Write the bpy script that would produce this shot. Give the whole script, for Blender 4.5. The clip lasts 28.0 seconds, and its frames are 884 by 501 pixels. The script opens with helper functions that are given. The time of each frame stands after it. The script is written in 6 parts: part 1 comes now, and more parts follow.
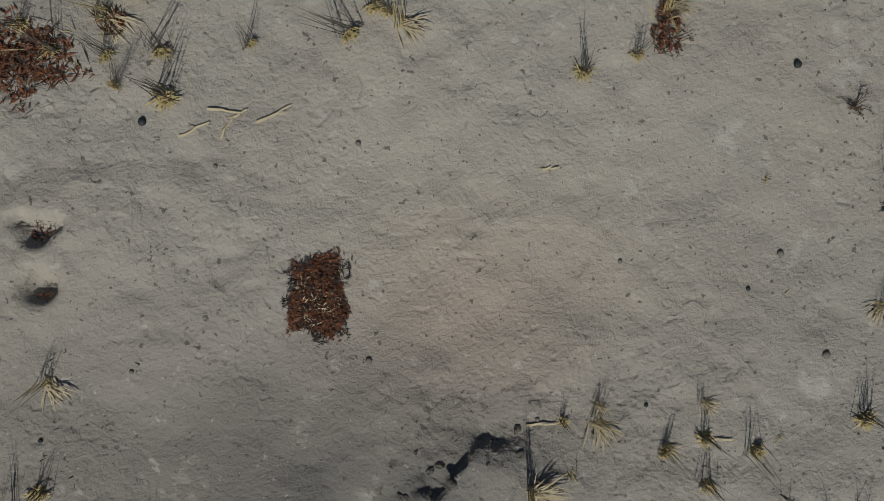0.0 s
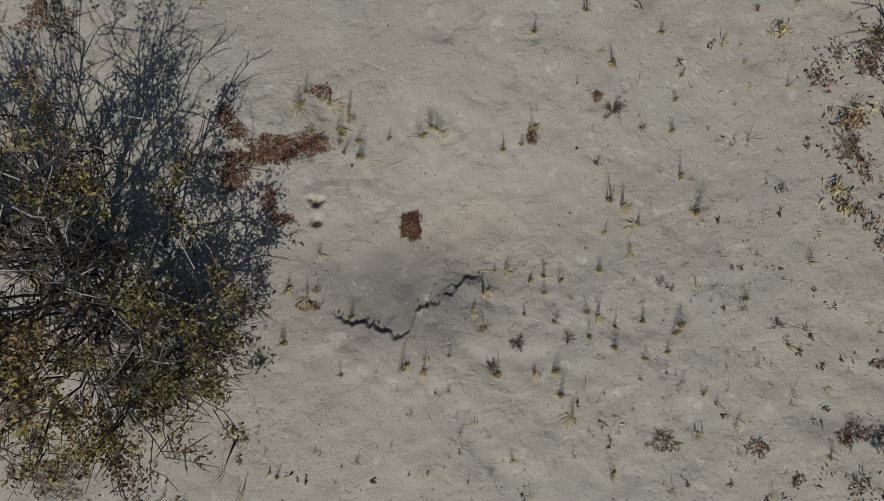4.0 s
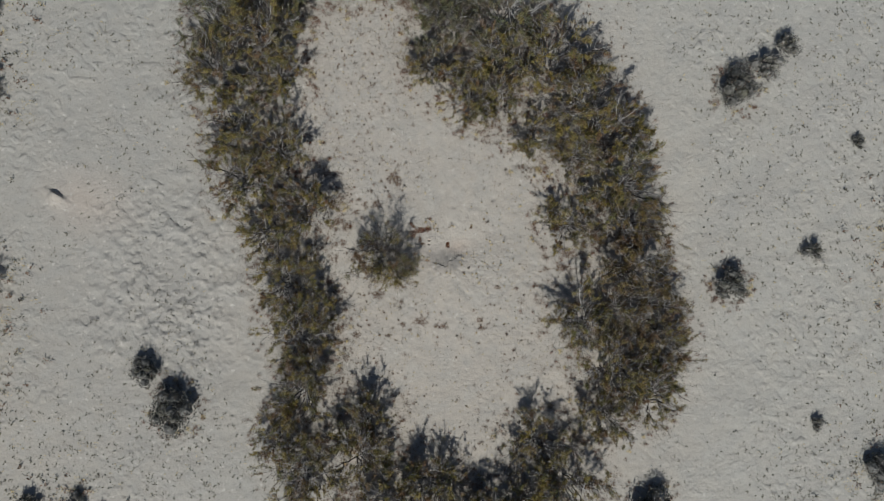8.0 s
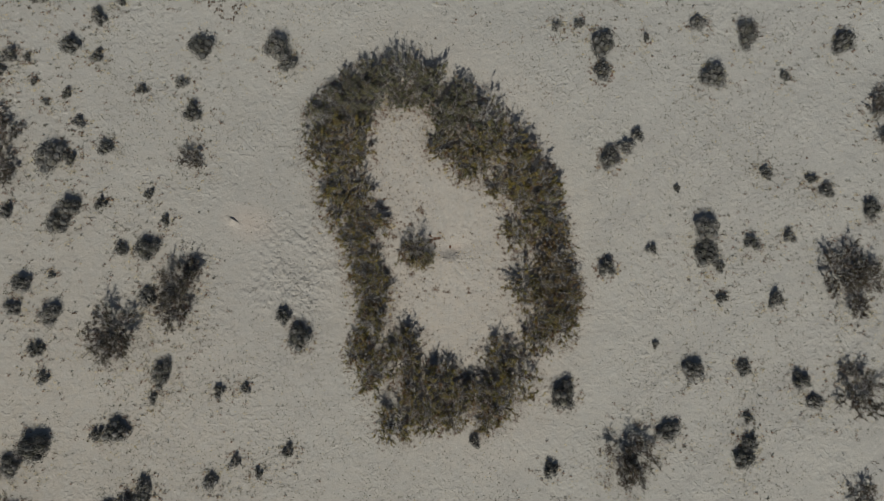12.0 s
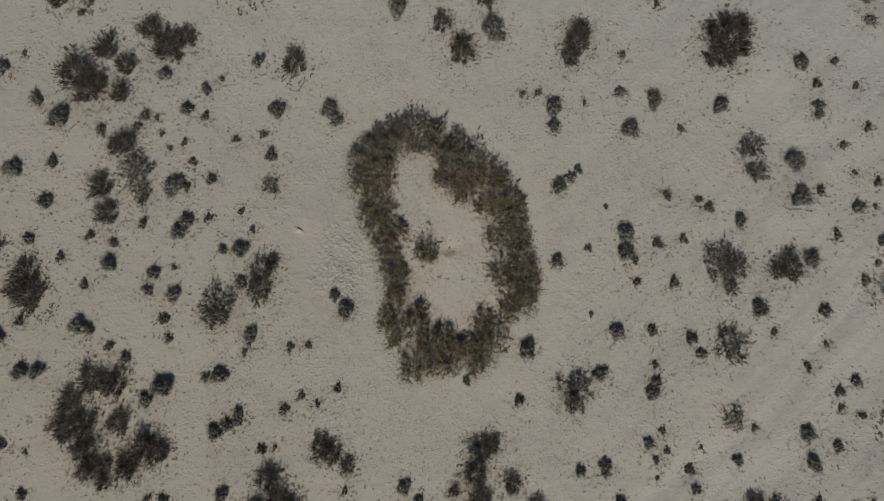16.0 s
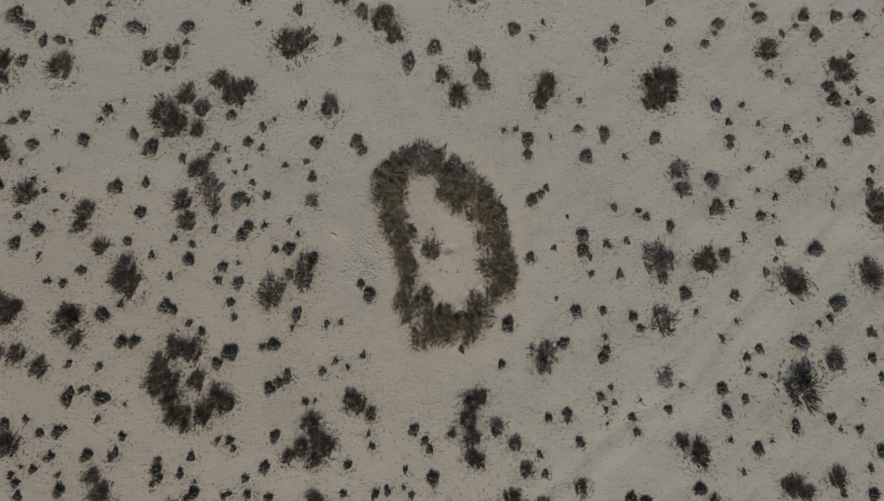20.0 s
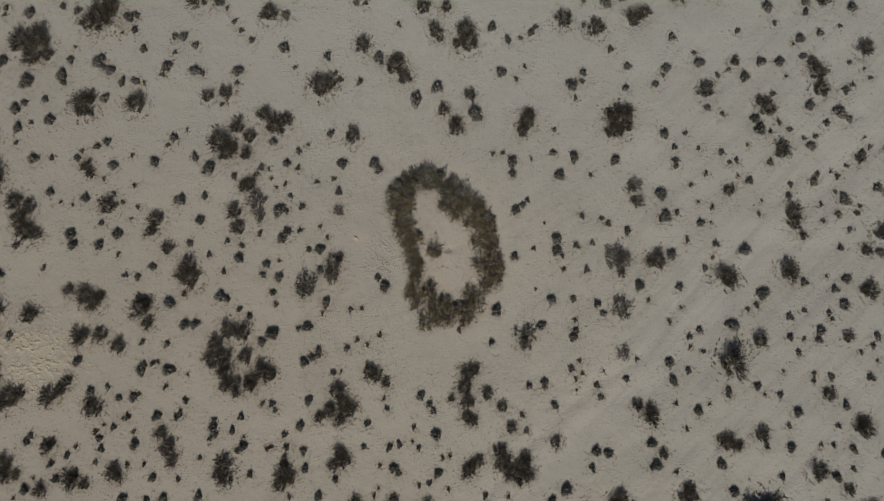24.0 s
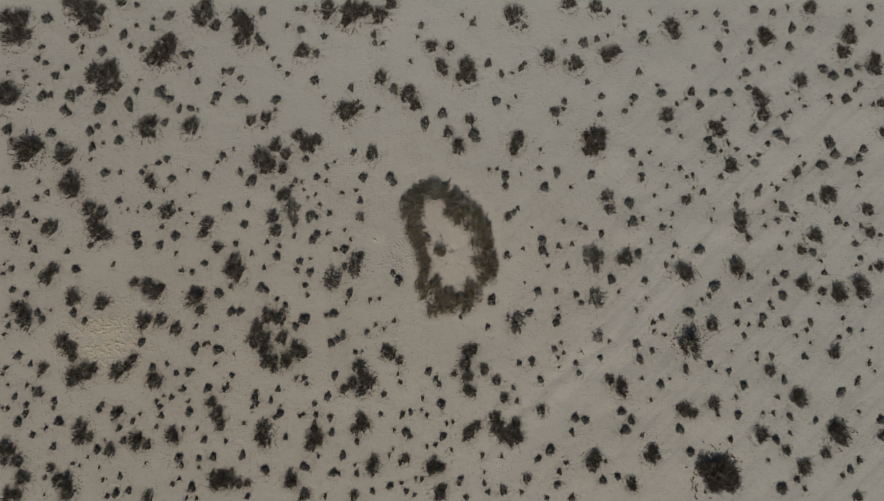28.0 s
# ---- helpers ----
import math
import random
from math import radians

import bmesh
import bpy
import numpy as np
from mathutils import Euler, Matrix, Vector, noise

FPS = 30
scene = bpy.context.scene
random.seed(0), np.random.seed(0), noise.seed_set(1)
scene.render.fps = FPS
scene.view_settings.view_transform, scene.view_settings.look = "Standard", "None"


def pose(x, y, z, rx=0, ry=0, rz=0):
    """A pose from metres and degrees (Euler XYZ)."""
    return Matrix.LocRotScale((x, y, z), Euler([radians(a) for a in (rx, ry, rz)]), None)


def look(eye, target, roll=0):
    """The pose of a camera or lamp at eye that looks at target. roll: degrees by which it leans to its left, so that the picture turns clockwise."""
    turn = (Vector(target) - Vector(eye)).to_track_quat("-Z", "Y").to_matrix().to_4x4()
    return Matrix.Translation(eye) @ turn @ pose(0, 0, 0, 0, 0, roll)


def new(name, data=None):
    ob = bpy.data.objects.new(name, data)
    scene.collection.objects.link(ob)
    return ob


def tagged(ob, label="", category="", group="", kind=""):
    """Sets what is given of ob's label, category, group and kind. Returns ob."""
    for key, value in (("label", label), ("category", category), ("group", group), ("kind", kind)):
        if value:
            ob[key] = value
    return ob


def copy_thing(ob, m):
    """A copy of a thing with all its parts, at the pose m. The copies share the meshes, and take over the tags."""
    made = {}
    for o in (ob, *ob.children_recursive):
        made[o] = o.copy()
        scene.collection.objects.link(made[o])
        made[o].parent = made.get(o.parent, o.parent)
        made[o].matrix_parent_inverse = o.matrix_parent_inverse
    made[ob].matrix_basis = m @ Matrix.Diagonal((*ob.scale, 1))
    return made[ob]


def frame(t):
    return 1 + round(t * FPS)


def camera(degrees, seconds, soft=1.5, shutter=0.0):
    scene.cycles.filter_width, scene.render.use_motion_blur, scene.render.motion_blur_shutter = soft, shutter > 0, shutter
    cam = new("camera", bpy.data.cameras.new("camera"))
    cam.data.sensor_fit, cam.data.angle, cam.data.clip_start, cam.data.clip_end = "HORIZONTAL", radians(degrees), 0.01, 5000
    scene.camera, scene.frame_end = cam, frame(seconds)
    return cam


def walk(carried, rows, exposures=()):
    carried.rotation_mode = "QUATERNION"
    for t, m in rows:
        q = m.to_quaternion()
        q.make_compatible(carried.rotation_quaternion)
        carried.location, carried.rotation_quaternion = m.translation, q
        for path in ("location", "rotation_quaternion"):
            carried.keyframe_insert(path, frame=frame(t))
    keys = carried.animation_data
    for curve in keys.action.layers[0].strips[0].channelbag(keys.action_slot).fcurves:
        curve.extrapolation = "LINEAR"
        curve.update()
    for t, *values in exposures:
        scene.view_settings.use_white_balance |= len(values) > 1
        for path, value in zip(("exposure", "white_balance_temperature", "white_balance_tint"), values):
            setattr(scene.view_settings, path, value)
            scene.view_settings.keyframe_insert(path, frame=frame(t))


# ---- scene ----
cam = camera(70.0, 28.0, soft=0.5)
# seconds, x, y, height over the sand, turn about the vertical
PATH = [
    (0.0, 0.046, 0.173, 1.102, 0.19),
    (0.5, 0.039, 0.179, 1.254, 0.12),
    (1.0, 0.031, 0.163, 1.403, 0.12),
    (1.5, 0.031, 0.120, 1.561, 0.12),
    (2.0, 0.031, 0.073, 1.768, 0.15),
    (2.5, 0.013, 0.038, 2.014, 0.19),
    (3.5, -0.005, -0.005, 2.550, 0.55),
    (4.5, -0.024, -0.030, 4.220, 1.06),
    (5.0, -0.063, -0.025, 5.872, 1.00),
    (5.5, -0.103, -0.033, 7.592, 0.89),
    (6.0, -0.137, -0.036, 9.319, 0.80),
    (6.5, -0.183, -0.039, 10.996, 1.03),
    (7.0, -0.228, -0.052, 12.595, 0.88),
    (7.5, -0.267, -0.042, 14.214, 0.68),
    (8.0, -0.300, -0.046, 15.810, 0.64),
    (8.5, -0.332, -0.049, 17.358, 0.61),
    (9.0, -0.364, -0.053, 18.938, 0.58),
    (9.5, -0.394, -0.057, 20.519, 0.54),
    (10.0, -0.424, -0.060, 22.120, 0.51),
    (10.5, -0.451, -0.064, 23.707, 0.49),
    (11.0, -0.477, -0.067, 25.293, 0.46),
    (11.5, -0.502, -0.070, 26.881, 0.43),
    (12.0, -0.524, -0.073, 28.480, 0.41),
    (12.5, -0.545, -0.076, 30.081, 0.38),
    (13.5, -0.580, -0.082, 33.259, 0.34),
    (14.5, -0.607, -0.087, 36.434, 0.30),
    (15.5, -0.628, -0.093, 39.611, 0.26),
    (16.5, -0.642, -0.097, 42.792, 0.23),
    (17.5, -0.653, -0.102, 45.979, 0.20),
    (18.5, -0.662, -0.106, 49.173, 0.18),
    (19.5, -0.672, -0.111, 52.375, 0.16),
    (20.5, -0.686, -0.115, 55.588, 0.15),
    (21.5, -0.708, -0.119, 58.812, 0.14),
    (22.5, -0.741, -0.123, 62.050, 0.14),
    (23.5, -0.792, -0.126, 65.303, 0.14),
    (24.5, -0.864, -0.130, 68.573, 0.14),
    (25.5, -0.964, -0.134, 71.861, 0.15),
    (26.5, -1.097, -0.138, 75.169, 0.17),
    (28.0, -1.375, -0.144, 80.073, 0.20),
]
walk(cam, [(t, pose(x, y, h, 0, 0, turn)) for t, x, y, h, turn in PATH],
     exposures=((0.0, -0.54, 6200, 7.5), (2.5, -0.31, 6200, 7.8), (4.5, -0.15, 6200, 7.5), (5.0, 0.01, 6170, 7), (6.5, 0.14, 6100, 8), (8.0, 0.06, 6050, 9), (9.5, -0.01, 6100, 8.5), (11.0, -0.10, 6280, 8.5), (17.0, -0.25, 6620, 10), (28.0, -0.32, 6750, 11)))

# ---- light: a high clear-sky sun from the south, shadows fall to the north ----
SUN_UP = 47.0
world = bpy.data.worlds.new("desert_sky")
scene.world = world
world.use_nodes = True
sky = world.node_tree.nodes.new("ShaderNodeTexSky")
sky.sky_type, sky.sun_disc = "NISHITA", False
sky.sun_elevation, sky.sun_rotation = radians(SUN_UP), radians(176)
back = world.node_tree.nodes["Background"]
back.inputs["Strength"].default_value = 0.043
world.node_tree.links.new(sky.outputs["Color"], back.inputs["Color"])
lamp = bpy.data.lights.new("sun", "SUN")
lamp.energy, lamp.angle, lamp.color = 3.9, radians(0.53), (1.0, 0.95, 0.87)
sun = new("sun", lamp)
sun.matrix_world = look((-5 * math.cos(radians(SUN_UP)), -60 * math.cos(radians(SUN_UP)), 60 * math.sin(radians(SUN_UP))), (0, 0, 0))


# ---- materials ----
class Nodes:
    """Short hand for a node material."""

    def __init__(self, name, rough=0.9, spec=0.2):
        self.mat = bpy.data.materials.new(name)
        self.mat.use_nodes = True
        self.tree = self.mat.node_tree
        self.bsdf = self.tree.nodes["Principled BSDF"]
        self.bsdf.inputs["Roughness"].default_value = rough
        self.bsdf.inputs["Specular IOR Level"].default_value = spec
        self.place = self.add("ShaderNodeTexCoord").outputs["Object"]

    def add(self, kind, **values):
        node = self.tree.nodes.new(kind)
        for key, value in values.items():
            node.inputs[key].default_value = value
        return node

    def join(self, a, b):
        self.tree.links.new(a, b)

    def noise(self, scale, detail=4.0, rough=0.55, where=None):
        n = self.add("ShaderNodeTexNoise", Scale=scale, Detail=detail, Roughness=rough)
        self.join(where or self.place, n.inputs["Vector"])
        return n.outputs["Fac"]

    def span(self, value, low, high, a=0.0, b=1.0):
        n = self.add("ShaderNodeMapRange")
        self.join(value, n.inputs[0])
        for i, v in enumerate((low, high, a, b)):
            n.inputs[i + 1].default_value = v
        return n.outputs[0]

    def mix(self, fac, a, b, mode="MIX"):
        n = self.tree.nodes.new("ShaderNodeMix")
        n.data_type, n.blend_type = "RGBA", mode
        for socket, v in ((n.inputs[0], fac), (n.inputs[6], a), (n.inputs[7], b)):
            if isinstance(v, (int, float)):
                socket.default_value = v
            elif isinstance(v, tuple):
                socket.default_value = (*v, 1.0)
            else:
                self.join(v, socket)
        return n.outputs[2]

    def sum(self, a, b, op="ADD"):
        n = self.tree.nodes.new("ShaderNodeMath")
        n.operation = op
        for socket, v in zip(n.inputs, (a, b)):
            if isinstance(v, (int, float)):
                socket.default_value = v
            else:
                self.join(v, socket)
        return n.outputs[0]

    def oval(self, x, y, rx, ry, soft, turn=0.0):
        """1 inside an oval on the ground, 0 outside, with a soft edge."""
        m = self.add("ShaderNodeMapping")
        m.vector_type = "TEXTURE"
        m.inputs["Location"].default_value = (x, y, 0)
        m.inputs["Rotation"].default_value = (0, 0, radians(turn))
        m.inputs["Scale"].default_value = (rx, ry, 1000)
        self.join(self.place, m.inputs["Vector"])
        n = self.tree.nodes.new("ShaderNodeVectorMath")
        n.operation = "LENGTH"
        self.join(m.outputs[0], n.inputs[0])
        return self.span(n.outputs["Value"], 1 + soft, 1 - soft)

    def colour(self, c):
        if isinstance(c, tuple):
            self.bsdf.inputs["Base Color"].default_value = (*c, 1.0)
        else:
            self.join(c, self.bsdf.inputs["Base Color"])
        return self

    def bump(self, height, strength, distance):
        n = self.add("ShaderNodeBump", Strength=strength, Distance=distance)
        self.join(height, n.inputs["Height"])
        if self.bsdf.inputs["Normal"].is_linked:
            self.join(self.bsdf.inputs["Normal"].links[0].from_socket, n.inputs["Normal"])
        self.join(n.outputs[0], self.bsdf.inputs["Normal"])
        return self


def sand_material():
    m = Nodes("pale_desert_sand", 0.95, 0.1)
    ring = m.oval(0.0, 0.2, 5.5, 9.2, 0.25, 12)
    broad = m.span(m.noise(0.028, 4, 0.55), 0.38, 0.62)
    warm = m.sum(m.oval(-4.0, -9.0, 36.0, 22.0, 0.75), m.span(broad, 0, 1, 1.0, 0.35), "MULTIPLY")
    tone = m.mix(warm, (0.378, 0.381, 0.342), (0.417, 0.381, 0.310))
    tone = m.mix(m.sum(ring, 0.8, "MULTIPLY"), tone, (0.464, 0.406, 0.326))
    # browner west; the view's darkening to its left is put into this tone
    tone = m.mix(m.sum(m.oval(-50.0, -9.0, 36.0, 42.0, 0.55), 0.6, "MULTIPLY"), tone, (0.285, 0.262, 0.222))
    tone = m.mix(m.sum(m.oval(38.0, 27.0, 44.0, 30.0, 0.8), 0.6, "MULTIPLY"), tone, (0.360, 0.372, 0.352))
    tone = m.mix(m.sum(m.oval(-30.0, -25.0, 40.0, 22.0, 0.8), 0.4, "MULTIPLY"), tone, (0.375, 0.325, 0.250))
    cool = m.span(m.noise(2.1, 3, 0.5), 0.42, 0.62)
    tone = m.mix(m.sum(cool, 0.28, "MULTIPLY"), tone, (0.338, 0.348, 0.322))
    patch = m.span(m.noise(1.3, 5, 0.6), 0.35, 0.7)
    tone = m.mix(m.sum(patch, 0.20, "MULTIPLY"), tone, (0.27, 0.262, 0.246))
    hand = m.span(m.noise(6.5, 6, 0.65), 0.38, 0.68)
    tone = m.mix(m.sum(hand, 0.26, "MULTIPLY"), tone, (0.245, 0.23, 0.21))
    grain = m.span(m.noise(150, 5, 0.75), 0.36, 0.66)
    tone = m.mix(m.sum(grain, 0.4, "MULTIPLY"), tone, (0.22, 0.205, 0.185))
    dusty = m.sum(m.oval(-44.0, -11.3, 4.6, 3.8, 0.9), m.span(m.noise(0.45, 3, 0.6), 0.38, 0.56), "MULTIPLY")
    tone = m.mix(m.sum(dusty, 0.45, "MULTIPLY"), tone, (0.43, 0.37, 0.26))
    tone = m.mix(m.sum(m.oval(-7.6, -1.6, 3.2, 4.8, 0.7), 0.4, "MULTIPLY"), tone, (0.285, 0.275, 0.250))
    tone = m.mix(m.sum(m.oval(-0.15, 0.02, 0.75, 0.45, 0.7, 15), 0.35, "MULTIPLY"), tone, (0.425, 0.366, 0.300))
    tone = m.mix(m.sum(m.oval(-0.12, 0.20, 0.42, 0.30, 0.8, 20), 0.4, "MULTIPLY"), tone, (0.475, 0.440, 0.375))
    # darker ground under the ledge and west of it, loose pale-pink sand beside it
    mottled = m.sum(m.oval(-0.10, -0.27, 0.30, 0.20, 0.75, 18), m.span(m.noise(7, 3, 0.5), 0.3, 0.6, 0.6, 1.0), "MULTIPLY")
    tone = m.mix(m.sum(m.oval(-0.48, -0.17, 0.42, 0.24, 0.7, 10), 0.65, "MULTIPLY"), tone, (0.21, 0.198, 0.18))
    tone = m.mix(m.sum(mottled, 0.88, "MULTIPLY"), tone, (0.13, 0.125, 0.115))
    tone = m.mix(m.sum(m.oval(0.10, 0.07, 0.20, 0.15, 0.8, 10), 0.6, "MULTIPLY"), tone, (0.40, 0.335, 0.27))
    tone = m.mix(m.sum(m.oval(-9.2, 1.1, 0.9, 0.6, 0.8, -15), 0.35, "MULTIPLY"), tone, (0.46, 0.375, 0.30))
    # crumbs of litter lying in drifts
    wash = m.oval(23.8, -9.9, 36.0, 2.8, 0.6, 46)
    tone = m.mix(m.sum(wash, 0.55, "MULTIPLY"), tone, (0.350, 0.340, 0.308))
    # streaks left by run-off, along the wash
    turn = m.add("ShaderNodeMapping")
    turn.vector_type = "TEXTURE"
    turn.inputs["Rotation"].default_value = (0, 0, radians(46))
    turn.inputs["Scale"].default_value = (14.0, 1.1, 1.0)
    m.join(m.place, turn.inputs["Vector"])
    streak = m.span(m.noise(1.0, 4, 0.6, turn.outputs[0]), 0.48, 0.66)
    streak = m.sum(streak, m.oval(42.0, -8.0, 32.0, 40.0, 0.4), "MULTIPLY")
    tone = m.mix(m.sum(streak, 0.45, "MULTIPLY"), tone, (0.245, 0.24, 0.225))
    drift = m.sum(m.span(m.noise(0.42, 4, 0.65), 0.38, 0.58, 0.25, 1.0), m.span(wash, 0, 1, 1.0, 0.1), "MULTIPLY")
    for scale, low, high, much in ((5.3, 0.64, 0.68, 0.35), (17, 0.63, 0.67, 0.55), (45, 0.66, 0.70, 0.6)):
        crumb = m.span(m.noise(scale, 3, 0.62), low, high)
        if scale < 40:
            crumb = m.sum(crumb, m.span(ring, 0, 1, 1, 0), "MULTIPLY")
        tone = m.mix(m.sum(m.sum(drift, crumb, "MULTIPLY"), much, "MULTIPLY"), tone, (0.11, 0.09, 0.07))
    fleck = m.span(m.noise(85, 2, 0.5), 0.67, 0.71)
    tone = m.mix(m.sum(fleck, 0.75, "MULTIPLY"), tone, (0.09, 0.08, 0.068))
    for scale in (7.3, 31):
        dune = m.span(m.noise(scale, 3, 0.6), 0.36, 0.30)
        tone = m.mix(m.sum(dune, 0.55, "MULTIPLY"), tone, (0.50, 0.47, 0.415))
    pale = m.span(m.noise(110, 2, 0.5), 0.29, 0.25)
    tone = m.mix(m.sum(pale, 0.5, "MULTIPLY"), tone, (0.55, 0.52, 0.47))
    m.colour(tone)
    m.bump(m.noise(0.22, 4, 0.55), 0.35, 0.5)
    m.bump(m.noise(0.8, 4, 0.6), 0.3, 0.2)
    rough = m.span(m.noise(0.9, 3, 0.5), 0.42, 0.62, 0.25, 1.0)
    m.bump(m.sum(m.noise(14, 4, 0.6), rough, "MULTIPLY"), 0.5, 0.014)
    m.bump(m.noise(42, 3, 0.6), 0.45, 0.006)
    m.bump(m.noise(130, 4, 0.7), 0.7, 0.005)
    # small hoof and rain dimples, and little hummocks between them
    outer = m.span(ring, 0, 1, 1.0, 0.25)
    for scale, deep in ((2.6, 0.018), (5.2, 0.022)):
        where = m.sum(m.span(m.noise(scale * 0.06, 3, 0.6), 0.44, 0.58, 0.12, 1.0), outer, "MULTIPLY")
        m.bump(m.sum(m.span(m.noise(scale, 0, 0.5), 0.56, 0.74), where, "MULTIPLY"), 0.7, deep)
    for scale, low, high, deep, some in ((4.6, 0.50, 0.74, 0.016, 0.7), (9.5, 0.50, 0.72, 0.009, 0.7), (23, 0.52, 0.72, 0.004, 0.8), (60, 0.54, 0.74, 0.0022, 0.9)):
        where = m.span(m.noise(scale * 0.13, 2, 0.5), 0.42, 0.62, 1 - some, 1.0)
        m.bump(m.sum(m.span(m.noise(scale, 1, 0.4), low, high, 1.0, 0.0), where, "MULTIPLY"), 0.7, deep)
    # trampled hollows west of the ring and further out
    cell = m.tree.nodes.new("ShaderNodeTexVoronoi")
    cell.feature = "SMOOTH_F1"
    cell.inputs["Scale"].default_value = 5.0
    bend = m.add("ShaderNodeVectorMath")
    m.join(m.place, bend.inputs[0])
    m.join(m.sum(m.noise(2.5, 2, 0.5), 0.3, "MULTIPLY"), bend.inputs[1])
    m.join(bend.outputs[0], cell.inputs["Vector"])
    trod = m.sum(m.oval(-6.9, -1.3, 2.0, 2.4, 0.5), m.span(m.noise(1.1, 3, 0.5), 0.38, 0.56), "MULTIPLY")
    m.bump(m.sum(m.span(m.noise(2.1, 1, 0.5), 0.46, 0.68), dusty, "MULTIPLY"), 0.8, 0.14)
    m.bump(m.sum(cell.outputs["Distance"], trod, "MULTIPLY"), 0.8, 0.15)
    return m.mat


def leaf_material(name, tones, old, dead, vary=0.22):
    """Leaves whose tone changes from clump to clump and from bush to bush."""
    m = Nodes(name, 0.6, 0.25)
    island = m.add("ShaderNodeNewGeometry").outputs["Random Per Island"]
    own = m.add("ShaderNodeObjectInfo").outputs["Random"]
    moved = m.add("ShaderNodeVectorMath")
    m.join(m.place, moved.inputs[0])
    m.join(m.sum(own, 37.0, "MULTIPLY"), moved.inputs[1])
    spot = moved.outputs[0]
    tone = m.mix(m.span(m.noise(3.0, 3, 0.6, spot), 0.45, 0.55), tones[0], tones[1])
    tone = m.mix(m.span(m.noise(2.2, 3, 0.6, spot), 0.52, 0.62), tone, tones[2])
    tone = m.mix(m.span(m.noise(4.3, 3, 0.6, spot), 0.57, 0.64), tone, tones[3])
    tone = m.mix(m.sum(own, vary, "MULTIPLY"), tone, old)
    tone = m.mix(m.span(island, 1 - dead, 1 - dead + 0.05), tone, (0.135, 0.078, 0.045))
    tone = m.mix(m.span(island, 0.0, 0.25, 0.45, 0.0), tone, (0.17, 0.155, 0.08))
    return m.colour(tone).mat


def plain_grain(name, a, b, scale, rough=0.85, spread=0.6):
    m = Nodes(name, rough, 0.2)
    tone = m.mix(m.span(m.noise(scale, 4, 0.6), 0.35, 0.65), a, b)
    if spread:
        island = m.add("ShaderNodeNewGeometry").outputs["Random Per Island"]
        tone = m.mix(m.span(island, 0, 1, 0.0, spread), tone, tuple(0.45 * v for v in a))
    return m.colour(tone).mat


SAND = sand_material()
BARK = plain_grain("weathered_grey_bark", (0.42, 0.41, 0.385), (0.22, 0.205, 0.19), 9)
DARK_BARK = plain_grain("dark_twig_bark", (0.075, 0.064, 0.058), (0.036, 0.032, 0.030), 9, 0.85, 0.7)
TWIG = plain_grain("grey_brown_twigs", (0.096, 0.084, 0.077), (0.046, 0.041, 0.038), 9, 0.85, 0.65)
OLIVE = leaf_material("olive_leaves", ((0.250, 0.200, 0.044), (0.122, 0.122, 0.040), (0.168, 0.094, 0.045), (0.145, 0.135, 0.110)), (0.113, 0.085, 0.049), 0.17)
DRAB = leaf_material("grey_brown_leaves", ((0.072, 0.062, 0.041), (0.046, 0.043, 0.033), (0.090, 0.058, 0.040), (0.080, 0.074, 0.042)), (0.052, 0.043, 0.036), 0.10)
RUSTY = leaf_material("rusty_olive_leaves", ((0.200, 0.150, 0.040), (0.095, 0.085, 0.034), (0.150, 0.085, 0.042), (0.105, 0.095, 0.060)), (0.110, 0.078, 0.045), 0.20)
GREYED = leaf_material("grey_olive_leaves", ((0.170, 0.160, 0.070), (0.092, 0.104, 0.056), (0.130, 0.108, 0.076), (0.180, 0.178, 0.155)), (0.095, 0.088, 0.066), 0.10)
DUSK = leaf_material("grey_green_leaves", ((0.165, 0.160, 0.144), (0.112, 0.112, 0.102), (0.265, 0.256, 0.235), (0.140, 0.120, 0.096)), (0.038, 0.040, 0.036), 0.05, 0.80)
TAUPE = plain_grain("grey_brown_litter", (0.25, 0.165, 0.115), (0.16, 0.105, 0.075), 40, 0.9, 0.7)
FLECK = plain_grain("grey_olive_sprouts", (0.20, 0.185, 0.135), (0.13, 0.12, 0.09), 30)
RUST = plain_grain("rust_brown_litter", (0.26, 0.105, 0.052), (0.10, 0.05, 0.034), 40, 0.85, 0.85)
DEAD = plain_grain("brown_dead_twigs", (0.15, 0.100, 0.064), (0.09, 0.063, 0.044), 20)
STRAW = plain_grain("dry_straw", (0.56, 0.45, 0.21), (0.44, 0.36, 0.18), 30, 0.85, 0.4)
PALE_STRAW = plain_grain("bleached_straw", (0.54, 0.46, 0.30), (0.44, 0.37, 0.24), 40, 0.8, 0.0)
GREY_STRAW = plain_grain("grey_weathered_straw", (0.17, 0.155, 0.125), (0.10, 0.09, 0.075), 30)
STONE = plain_grain("small_stones", (0.30, 0.27, 0.23), (0.16, 0.15, 0.14), 60)
DARK_STONE = plain_grain("dark_stone", (0.05, 0.062, 0.062), (0.035, 0.04, 0.04), 200, 0.5)


